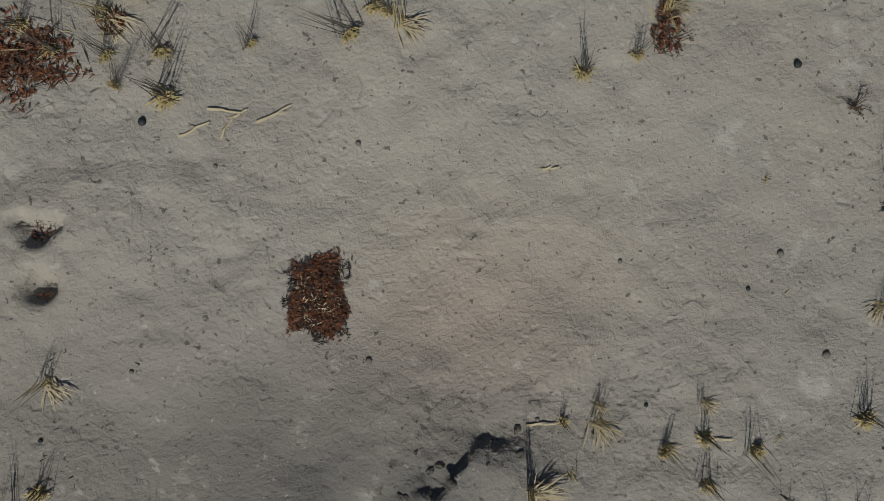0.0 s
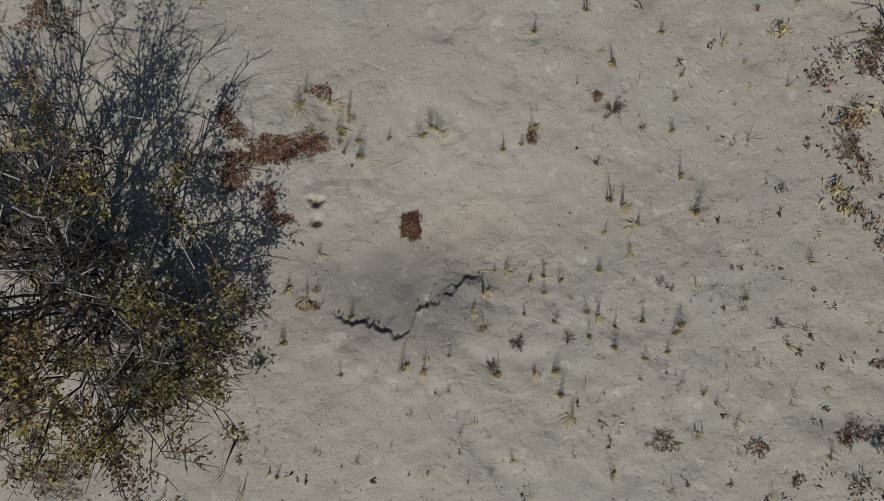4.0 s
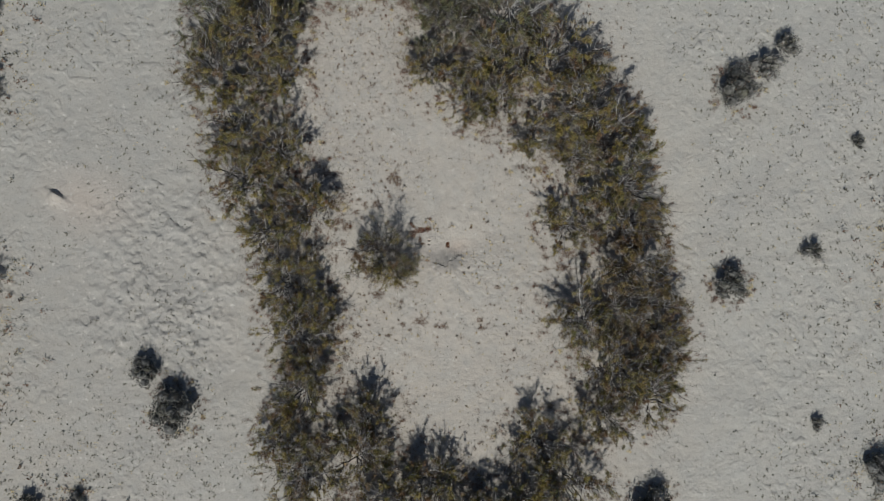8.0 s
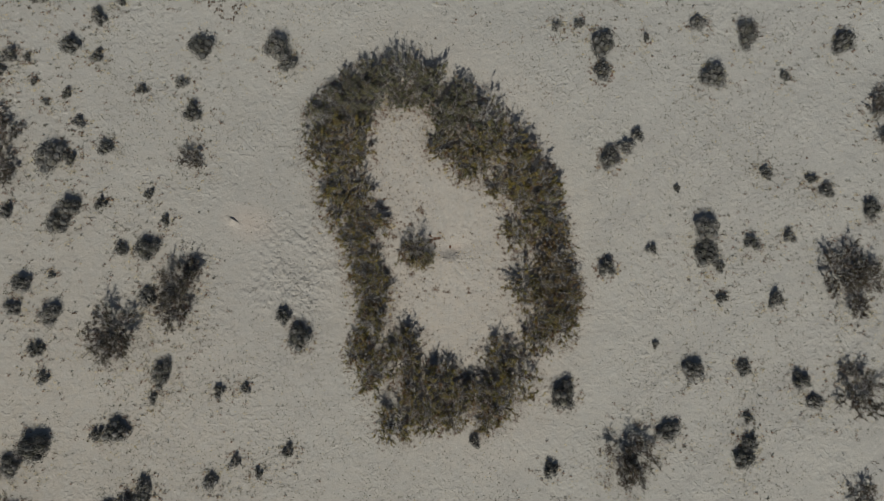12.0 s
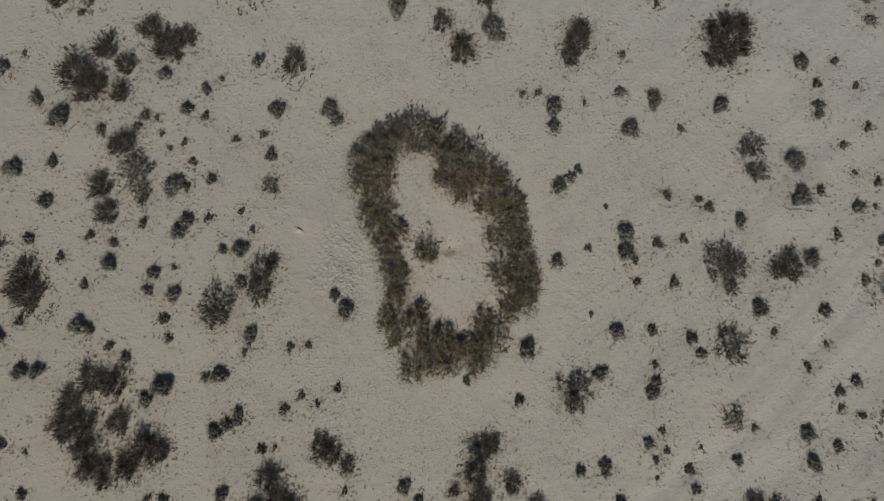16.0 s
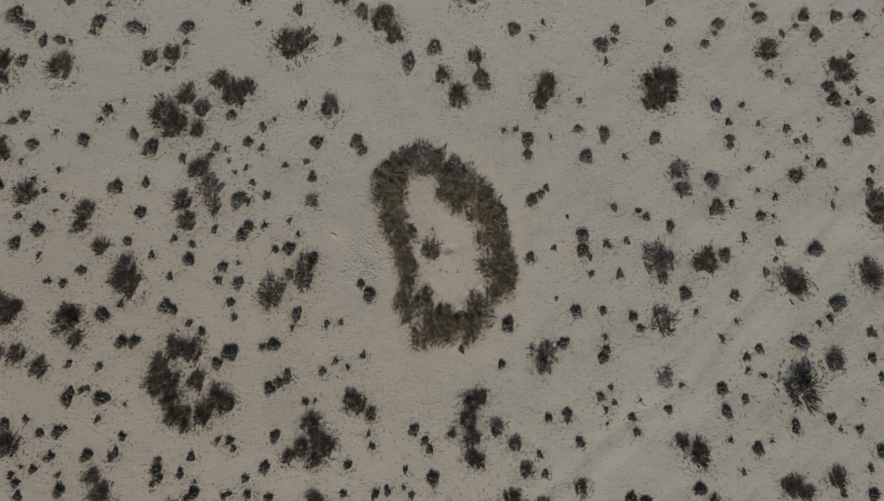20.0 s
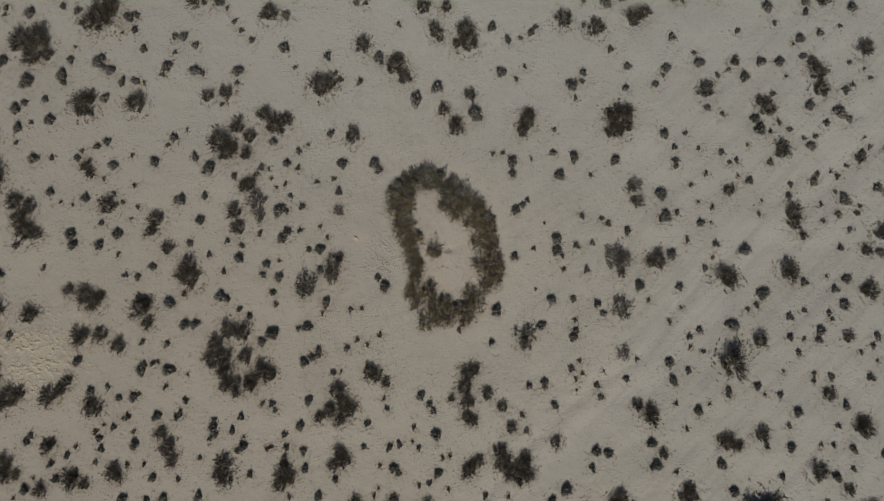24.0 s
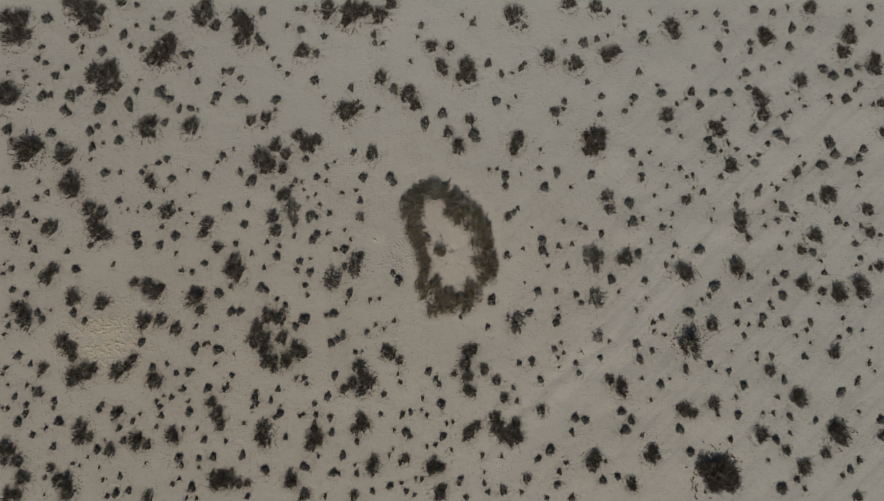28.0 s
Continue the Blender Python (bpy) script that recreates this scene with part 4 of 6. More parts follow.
plant_small([
    (28.9, 14.4, 0.36), (34.3, 16.6, 0.36), (32.4, 14.0, 0.57), (32.9, 12.9, 0.71), (35.0, 13.6, 0.36), (34.1, 12.6, 0.29),
    (36.1, 12.8, 0.36), (38.2, 15.4, 0.57), (41.3, 14.7, 0.79), (42.4, 14.0, 0.50), (42.0, 17.0, 0.50), (42.7, 17.6, 0.36),
    (39.9, 13.5, 0.43), (47.7, 13.7, 0.79), (48.4, 12.2, 0.64), (50.4, 11.3, 0.64), (51.5, 11.8, 0.57), (52.0, 12.9, 0.57),
    (46.6, 10.8, 0.64), (47.2, 10.8, 0.50), (44.6, 11.0, 0.29), (44.0, 12.0, 0.21), (38.4, 11.1, 0.57), (38.8, 12.1, 0.36),
    (37.6, 11.9, 0.29), (28.8, 10.4, 0.43),
])
plant_small([
    (31.6, 11.2, 0.21), (43.8, 10.3, 0.50), (53.1, 18.5, 0.36),
])
# small shrubs, mid far west
plant_small([
    (-44.0, 9.5, 0.64), (-42.1, 9.6, 0.36), (-52.5, 8.4, 0.36), (-56.7, 7.3, 0.50), (-51.4, 7.0, 0.43), (-52.8, 6.3, 0.43),
    (-55.1, 5.6, 0.36), (-54.1, 4.1, 0.50), (-53.0, 3.4, 0.43), (-56.6, 2.4, 0.29), (-55.4, 0.7, 0.29), (-53.7, 0.7, 0.29),
    (-53.1, -0.2, 0.50), (-48.9, -0.4, 0.43), (-42.3, 6.0, 0.50), (-41.2, 4.9, 0.21), (-39.9, 4.6, 0.21), (-38.6, 5.4, 0.57),
    (-40.1, 1.5, 0.64), (-39.9, 0.4, 0.57), (-37.1, 0.4, 0.57), (-36.9, 2.7, 0.36), (-35.5, 5.9, 0.29), (-34.6, 4.9, 0.29),
    (-39.4, 9.6, 0.43), (-35.6, 8.8, 0.57),
])
plant_small([
    (-36.6, 7.4, 0.29), (-35.1, 1.6, 0.64), (-35.1, -0.6, 0.29), (-34.3, -2.8, 0.36), (-53.4, -2.2, 0.43), (-56.0, -2.7, 0.43),
    (-56.9, -2.1, 0.21), (-57.1, -3.3, 0.29), (-47.8, -2.7, 0.57), (-43.0, -2.1, 0.36), (-55.9, -5.3, 0.50), (-54.1, -5.9, 0.43),
    (-52.6, -8.2, 0.50), (-52.1, -9.1, 0.57), (-56.6, -8.6, 0.29), (-56.4, -9.9, 0.43), (-48.0, -8.2, 0.57), (-46.6, -9.2, 0.50),
    (-51.0, -7.9, 0.21), (-45.9, 0.3, 0.43),
])
# small shrubs, mid west
plant_small([
    (-33.6, 9.9, 0.29), (-31.2, 9.2, 0.57), (-33.3, 6.7, 0.29), (-33.0, 4.4, 0.29), (-28.9, 5.1, 0.43), (-33.7, 3.2, 0.21),
    (-31.4, -1.9, 0.50), (-33.0, -3.0, 0.43), (-29.6, -5.7, 0.64), (-32.5, -9.9, 0.36), (-26.9, 9.7, 0.50), (-25.4, 8.6, 0.71),
    (-26.0, 8.1, 0.29), (-17.3, 9.1, 0.50), (-16.1, 8.6, 0.36), (-20.0, 8.6, 0.43), (-20.5, 7.9, 0.36), (-22.8, 7.7, 0.43),
    (-19.2, 8.5, 0.21), (-14.1, 7.1, 0.29), (-12.3, 7.4, 0.36), (-18.9, 7.4, 0.21), (-17.4, 6.9, 0.29), (-18.4, 6.5, 0.21),
    (-16.9, 5.6, 0.36), (-28.4, 5.2, 0.64),
])
plant_small([
    (-25.9, 5.6, 0.43), (-26.4, 3.1, 0.57), (-18.1, 4.1, 0.79), (-17.3, 4.0, 0.36), (-15.7, 4.5, 0.43), (-20.1, 1.6, 0.36),
    (-17.3, 1.8, 0.57), (-17.8, 1.1, 0.57), (-15.9, 2.0, 0.36), (-13.7, 2.4, 0.29), (-13.0, 1.2, 0.29), (-13.7, 0.0, 0.64),
    (-14.9, -0.1, 0.36), (-23.6, 0.8, 0.36), (-27.5, 0.6, 0.43), (-25.5, -0.6, 0.36), (-22.0, 0.3, 0.36), (-22.3, -1.0, 0.57),
    (-23.9, -2.4, 0.36), (-19.4, -1.6, 0.50), (-19.8, -2.7, 0.43), (-18.1, -1.3, 0.21), (-18.1, -3.0, 0.57), (-13.7, -2.2, 0.50),
    (-13.0, -5.5, 0.57), (-13.1, -6.0, 0.36),
])
plant_small([
    (-13.5, -6.8, 0.29), (-18.7, -4.6, 0.43), (-18.4, -5.9, 0.36), (-24.3, -5.0, 0.64), (-23.6, -5.3, 0.43), (-28.1, -4.8, 0.36),
    (-28.0, -8.0, 0.57), (-26.9, -8.0, 0.57), (-21.2, -7.1, 0.43), (-22.3, -6.4, 0.36), (-15.1, -8.2, 0.64), (-16.0, -8.4, 0.36),
    (-18.7, -8.9, 0.79), (-19.9, -9.8, 0.57),
])
# small shrubs, south west
plant_small([
    (-29.9, -10.1, 0.43), (-13.9, -10.7, 0.43), (-33.5, -15.7, 0.57), (-32.9, -15.4, 0.29), (-32.6, -12.8, 0.64), (-32.3, -12.2, 0.36),
    (-31.4, -12.2, 0.36), (-30.9, -11.9, 0.29), (-29.8, -12.8, 0.64), (-30.1, -14.6, 0.36), (-31.0, -17.7, 0.57), (-28.9, -17.8, 0.43),
    (-33.4, -19.4, 0.29), (-33.3, -20.7, 0.57), (-32.3, -22.8, 0.29), (-31.4, -24.2, 0.50), (-32.1, -26.6, 0.43), (-30.3, -26.4, 0.57),
    (-32.1, -27.8, 0.29), (-33.0, -30.3, 0.64), (-32.4, -31.7, 0.29), (-33.7, -31.7, 0.29), (-15.4, -11.9, 0.57), (-14.6, -11.5, 0.50),
    (-13.9, -11.2, 0.43), (-29.1, -12.8, 0.36),
])
plant_small([
    (-27.7, -13.3, 0.21), (-12.3, -13.1, 0.36), (-27.9, -16.0, 0.43), (-28.5, -17.4, 0.43), (-19.8, -16.4, 0.36), (-18.8, -16.4, 0.43),
    (-18.5, -17.1, 0.36), (-14.9, -16.0, 0.57), (-15.8, -18.7, 0.57), (-25.0, -18.9, 0.57), (-24.8, -19.6, 0.43), (-25.3, -20.1, 0.36),
    (-24.9, -18.1, 0.36), (-23.0, -19.2, 0.43), (-22.1, -17.8, 0.43), (-17.5, -19.7, 0.43), (-21.9, -20.9, 0.57), (-22.5, -21.4, 0.36),
    (-21.8, -19.9, 0.21), (-19.3, -21.2, 0.36), (-18.9, -21.0, 0.29), (-17.3, -21.0, 0.43), (-15.5, -21.4, 0.50), (-17.5, -21.9, 0.29),
    (-26.4, -22.1, 0.29), (-28.7, -24.4, 0.36),
])
plant_small([
    (-21.1, -23.9, 0.43), (-15.3, -23.3, 0.50), (-12.1, -24.4, 0.43), (-26.6, -26.2, 0.57), (-23.7, -28.0, 0.57), (-23.6, -28.4, 0.36),
    (-18.9, -27.6, 0.57), (-18.4, -27.8, 0.43), (-13.9, -26.2, 0.57), (-17.0, -26.3, 0.29), (-15.1, -28.4, 0.57), (-14.4, -28.5, 0.36),
    (-12.3, -27.4, 0.29), (-12.1, -28.5, 0.43), (-16.1, -31.4, 0.36), (-27.9, -28.0, 0.29), (-25.9, -31.4, 0.43),
])
# small shrubs, south far west
plant_small([
    (-56.9, -11.0, 0.29), (-39.4, -11.9, 0.57), (-55.1, -13.7, 0.57), (-53.5, -14.7, 0.43), (-52.5, -16.2, 0.21), (-56.7, -15.3, 0.36),
    (-57.1, -16.0, 0.29), (-54.0, -17.4, 0.36), (-56.4, -17.4, 0.21), (-52.6, -18.3, 0.64), (-52.1, -18.6, 0.36), (-53.2, -17.9, 0.29),
    (-55.5, -18.9, 0.43), (-54.0, -19.9, 0.43), (-54.1, -21.0, 0.50), (-50.5, -19.4, 0.50), (-50.6, -20.3, 0.29), (-56.4, -20.4, 0.36),
    (-57.1, -20.3, 0.21), (-55.0, -22.0, 0.57), (-55.3, -22.4, 0.36), (-49.9, -22.0, 0.64), (-51.6, -22.8, 0.36), (-53.2, -23.7, 0.43),
    (-50.6, -25.2, 0.50), (-44.4, -19.8, 0.43),
])
plant_small([
    (-44.8, -20.4, 0.50), (-40.5, -21.9, 0.43), (-39.6, -21.0, 0.29), (-42.3, -22.8, 0.50), (-41.7, -24.4, 0.50), (-45.0, -25.5, 0.57),
    (-44.1, -24.4, 0.21), (-48.1, -27.3, 0.29), (-47.3, -27.6, 0.21), (-46.2, -26.5, 0.21), (-44.8, -27.8, 0.21), (-44.3, -29.4, 0.29),
    (-38.9, -27.2, 0.21), (-42.1, -28.9, 0.43), (-41.0, -30.7, 0.50), (-42.6, -31.0, 0.57), (-43.7, -31.5, 0.36), (-51.6, -29.1, 0.36),
    (-51.7, -31.3, 0.21), (-38.0, -15.1, 0.57), (-38.6, -16.0, 0.21), (-36.2, -14.6, 0.36), (-35.0, -15.8, 0.43), (-34.1, -17.8, 0.43),
    (-34.6, -18.0, 0.21), (-35.6, -18.9, 0.43),
])
plant_small([
    (-36.6, -18.7, 0.21), (-37.5, -19.4, 0.36), (-37.1, -20.1, 0.43), (-36.9, -21.2, 0.43), (-37.5, -22.6, 0.36), (-34.1, -22.9, 0.36),
    (-34.6, -26.5, 0.64), (-34.3, -27.4, 0.43), (-35.4, -29.9, 0.36), (-34.6, -29.2, 0.29),
])
# small shrubs, mid centre
plant_small([
    (-11.4, 9.1, 0.64), (-8.0, 9.0, 0.71), (-7.5, 8.3, 0.43), (-11.8, 6.1, 0.50), (-7.6, -3.0, 0.43), (-6.9, -3.9, 0.64),
    (-7.4, -9.1, 0.36), (-9.8, -9.6, 0.36), (-10.5, -6.4, 0.36), (-9.3, -6.3, 0.29), (6.6, 9.3, 0.64), (6.6, 8.1, 0.50),
    (8.6, 9.6, 0.21), (11.6, 7.9, 0.64), (7.0, 4.2, 0.57), (7.7, 4.7, 0.43), (8.2, 5.2, 0.36), (10.0, 2.8, 0.21),
    (11.3, 1.1, 0.64), (11.3, 0.0, 0.64), (11.9, -0.6, 0.36), (8.9, 0.1, 0.29), (9.1, -4.2, 0.21), (10.8, -5.3, 0.57),
    (9.7, -8.0, 0.57), (4.4, -9.8, 0.43),
])
plant_small([
    (1.0, -8.6, 0.36), (5.0, -6.4, 0.71), (6.9, -0.7, 0.50),
])
# small shrubs, south centre
plant_small([
    (-8.7, -10.1, 0.29), (-10.9, -10.5, 0.43), (-11.5, -13.0, 0.21), (-3.0, -15.5, 0.57), (-2.1, -16.4, 0.43), (-1.7, -17.1, 0.43),
    (-6.9, -15.8, 0.29), (-6.6, -16.9, 0.36), (-8.7, -18.5, 0.43), (-9.1, -21.0, 0.36), (-6.4, -21.0, 0.50), (-5.3, -20.7, 0.43),
    (-3.9, -20.4, 0.21), (-3.2, -21.1, 0.36), (-3.8, -18.9, 0.36), (-5.9, -23.2, 0.57), (-5.4, -23.7, 0.43), (-7.4, -23.0, 0.29),
    (-3.2, -25.1, 0.29), (-2.1, -24.8, 0.36), (-1.2, -23.7, 0.57), (-1.4, -19.6, 0.64), (-8.0, -26.2, 0.29), (-7.5, -25.4, 0.21),
    (-6.6, -27.1, 0.36), (-6.4, -29.7, 0.29),
])
plant_small([
    (-4.6, -29.1, 0.29), (-3.9, -29.2, 0.36), (-5.8, -30.7, 0.43), (-7.9, -30.1, 0.50), (-10.1, -30.7, 0.43), (-4.8, -31.2, 0.29),
    (8.4, -14.4, 0.43), (10.1, -14.0, 0.50), (10.1, -14.6, 0.36), (11.1, -16.4, 0.43), (11.4, -16.7, 0.29), (7.7, -17.6, 0.36),
    (8.2, -19.2, 0.43), (10.9, -26.5, 0.50), (3.8, -26.2, 0.43), (6.3, -26.3, 0.29), (1.1, -29.2, 0.50), (0.9, -29.7, 0.36),
    (4.1, -29.7, 0.36), (4.6, -30.8, 0.43), (4.1, -28.3, 0.21), (8.8, -30.8, 0.36), (12.0, -31.5, 0.36), (1.8, -31.5, 0.43),
    (-0.1, -25.5, 0.29), (-1.2, -27.7, 0.43),
])
plant_small([
    (0.1, -21.9, 0.29), (-0.7, -22.1, 0.29),
])
# small shrubs, mid east
plant_small([
    (13.1, 9.8, 0.64), (17.5, 9.5, 0.57), (23.9, 9.5, 0.43), (14.9, 7.9, 0.29), (22.4, 5.9, 0.71), (22.9, 3.6, 0.71),
    (22.5, 3.3, 0.43), (14.0, 3.5, 0.36), (16.1, 3.3, 0.29), (16.8, 2.8, 0.43), (18.8, 2.0, 0.50), (13.4, 0.4, 0.43),
    (15.1, 0.7, 0.36), (12.1, -2.1, 0.29), (14.5, -2.1, 0.43), (23.5, -0.5, 0.64), (20.1, -3.7, 0.64), (13.1, -5.2, 0.43),
    (15.6, -5.7, 0.50), (16.3, -6.7, 0.43), (21.1, -5.3, 0.29), (23.4, -7.6, 0.36), (13.3, -7.5, 0.29), (13.1, -9.2, 0.57),
    (13.4, -8.5, 0.43),
])
# small shrubs, mid far east
plant_small([
    (24.0, 8.9, 0.36), (24.1, 3.9, 0.36), (25.6, 6.9, 0.29), (26.4, 5.1, 0.21), (26.6, 2.9, 0.50), (25.2, 1.1, 0.36),
    (24.4, -3.9, 0.50), (24.6, -6.1, 0.21), (25.5, -9.2, 0.43), (29.7, 9.3, 0.29), (30.4, 9.5, 0.36), (34.0, 9.3, 0.43),
    (27.2, 8.1, 0.36), (30.6, 7.9, 0.21), (31.8, 7.4, 0.50), (36.3, 7.0, 0.36), (38.8, 7.4, 0.57), (39.1, 8.1, 0.36),
    (36.1, 5.8, 0.43), (40.6, 8.4, 0.21), (41.3, 7.9, 0.36), (42.2, 9.0, 0.29), (51.6, 9.7, 0.43), (51.4, 8.2, 0.29),
    (45.4, 6.7, 0.57), (27.9, 4.5, 0.36),
])
plant_small([
    (27.7, 2.9, 0.21), (32.9, 3.9, 0.29), (33.2, 5.3, 0.21), (39.6, 4.9, 0.29), (42.0, 5.4, 0.71), (41.1, 6.2, 0.29),
    (41.3, 3.8, 0.43), (43.3, 4.0, 0.36), (43.6, 4.7, 0.29), (39.7, 3.1, 0.29), (42.5, 2.2, 0.36), (48.8, 3.8, 0.57),
    (49.9, 3.3, 0.36), (51.8, 3.1, 0.36), (54.2, 2.0, 0.36), (51.1, 0.9, 0.50), (28.2, 0.6, 0.43), (31.3, 0.0, 0.64),
    (27.9, -0.8, 0.29), (27.1, -1.9, 0.43), (41.6, 0.3, 0.43), (45.7, -0.2, 0.57), (46.8, -1.3, 0.29), (51.8, -0.9, 0.43),
    (51.3, -1.8, 0.21), (47.2, -2.8, 0.43),
])
plant_small([
    (40.0, -2.8, 0.21), (42.1, -3.0, 0.57), (40.9, -4.1, 0.50), (33.3, -4.5, 0.71), (33.1, -4.9, 0.43), (32.6, -5.9, 0.36),
    (31.7, -6.3, 0.29), (41.8, -5.7, 0.64), (40.2, -6.7, 0.36), (40.6, -7.3, 0.29), (36.1, -7.1, 0.50), (37.6, -6.4, 0.36),
    (30.2, -8.0, 0.64), (29.6, -7.8, 0.43), (26.6, -8.5, 0.43), (36.1, -9.2, 0.43), (37.5, -9.4, 0.29), (39.3, -8.5, 0.57),
    (39.1, -9.4, 0.50), (45.4, -9.1, 0.50), (49.6, -8.6, 0.29), (46.5, -6.7, 0.21), (52.4, -7.1, 0.21), (53.1, -2.2, 0.36),
    (37.7, -3.4, 0.50),
])
# small shrubs, south far east
plant_small([
    (25.6, -10.3, 0.29), (44.9, -10.1, 0.36), (50.4, -10.1, 0.43), (52.1, -10.1, 0.29), (37.0, -10.8, 0.43), (43.6, -10.8, 0.29),
    (27.0, -10.8, 0.29), (25.4, -12.8, 0.43), (26.4, -17.0, 0.57), (24.1, -16.3, 0.29), (25.2, -19.0, 0.29), (24.1, -23.5, 0.29),
    (29.6, -14.8, 0.43), (29.5, -15.4, 0.36), (32.6, -14.4, 0.50), (33.4, -15.3, 0.21), (35.0, -15.3, 0.43), (36.8, -17.1, 0.57),
    (27.5, -16.3, 0.21), (38.6, -13.1, 0.36), (38.6, -13.8, 0.29), (40.4, -13.4, 0.50), (44.6, -13.5, 0.50), (45.4, -11.7, 0.21),
    (42.0, -16.4, 0.50), (35.4, -12.8, 0.21),
])
plant_small([
    (52.9, -14.2, 0.36), (53.1, -12.3, 0.21), (53.6, -15.3, 0.21), (51.3, -16.7, 0.43), (51.5, -16.1, 0.29), (49.1, -18.0, 0.57),
    (49.6, -17.6, 0.36), (35.9, -18.5, 0.36), (36.1, -20.8, 0.57), (39.3, -20.5, 0.29), (40.6, -20.6, 0.36), (42.7, -21.0, 0.50),
    (33.6, -20.8, 0.29), (28.8, -22.6, 0.64), (35.2, -23.9, 0.43), (40.9, -23.9, 0.57), (42.7, -23.1, 0.36), (39.9, -26.5, 0.29),
    (30.1, -25.5, 0.57), (43.6, -28.9, 0.50), (44.6, -30.1, 0.36), (41.6, -30.0, 0.79), (50.4, -27.7, 0.57), (51.6, -26.5, 0.50),
    (49.4, -28.5, 0.36), (51.5, -20.4, 0.29),
])
plant_small([
    (41.1, -18.5, 0.36), (45.9, -21.4, 0.43), (26.3, -26.2, 0.36), (54.3, -21.4, 0.57), (49.1, -11.0, 0.36),
])
# small shrubs, south east
plant_small([
    (12.9, -12.6, 0.43), (13.8, -11.8, 0.29), (14.1, -13.1, 0.29), (13.4, -13.7, 0.29), (13.5, -14.9, 0.21), (15.7, -14.4, 0.43),
    (16.1, -15.7, 0.43), (16.4, -12.9, 0.21), (18.8, -13.7, 0.43), (23.4, -11.9, 0.57), (23.3, -12.2, 0.36), (23.8, -13.9, 0.57),
    (19.9, -11.6, 0.29), (15.6, -21.4, 0.57), (16.9, -21.6, 0.57), (15.2, -23.2, 0.50), (21.5, -20.5, 0.57), (22.0, -22.8, 0.64),
    (21.5, -23.1, 0.36), (12.4, -25.5, 0.64), (12.7, -25.2, 0.43), (14.5, -27.1, 0.36), (13.6, -28.2, 0.43), (13.3, -29.8, 0.50),
    (13.6, -29.6, 0.36), (19.5, -26.8, 0.29),
])
plant_small([
    (19.1, -29.2, 0.57), (21.0, -28.7, 0.50),
])
# low bushes that fill the inner side of the ring's north bend
plant_ring([(-2.55, 6.65, 0.66), (-1.60, 6.70, 0.60)])


# ---- small things on the sand round the middle of the ring ----
NEAR = np.random.default_rng(21)


def spot(x, y, lift=0.0):
    return Vector((x, y, float(ground_z(x, y)) + lift))


def litter(name, x, y, rx, ry, count, long, wide, pile, material, label, ragged=1.0):
    """A drift of fallen flakes and twigs inside a ragged oval."""
    soup = Soup()
    ph = NEAR.uniform(0, 6.28, 3)
    a, q = NEAR.uniform(0, 6.2832, count), np.sqrt(NEAR.uniform(0, 1, count)) * (1 + 0.10 * np.abs(NEAR.normal(size=count)))
    edge = 1 + ragged * (0.18 * np.sin(3 * a + ph[0]) + 0.14 * np.sin(5 * a + ph[1]) + 0.12 * np.sin(9 * a + ph[2]))
    edge = edge if ragged > 0.7 else edge / np.maximum(np.abs(np.cos(a)), np.abs(np.sin(a))) ** 0.6
    px, py = x + rx * edge * q * np.cos(a), y + ry * edge * q * np.sin(a)
    pz = ground_z(px, py) + 0.002 + NEAR.uniform(0, 1, count) * pile * np.maximum(0.05, 1 - 0.8 * q)
    soup.flakes(np.stack((px, py, pz), 1), NEAR, long, wide, 0.55)
    return tagged(new(name, soup.mesh(name, material)), label, "litter", "litter drifts", "stuff")


def litter_patches(rows):
    for x, y, rx, ry in rows:
        near = math.hypot(x, y) < 1.4
        long = 0.008 if near else 0.012
        full = 3.1 * rx * ry / (2 * long * long * 0.2)
        litter("leaf_litter", x, y, rx, ry, int(min(5000, max(40, (1.3 if near else 0.9) * full))), long, long * 0.2, 0.014 if near else 0.010,
               RUST if near else TAUPE, "brown drift of fallen leaves and twigs on sand", 1.0 if near else 1.6)
        for material, share, word in ((DARK_BARK, 0.13, "dark"), (GREY_STRAW, 0.13, "grey"), (STRAW, 0.07, "yellow")) if near else ((DEAD, 0.10, "brown"), (FLECK, 0.12, "grey")):
            litter("twig_litter", x, y, rx * 1.08, ry * 1.08, int(min(1800, max(20, share * full * 0.55))), long * 2.4, long * 0.10, 0.020 if near else 0.012,
                   material, word + " matted thin twigs lying over fallen leaves")


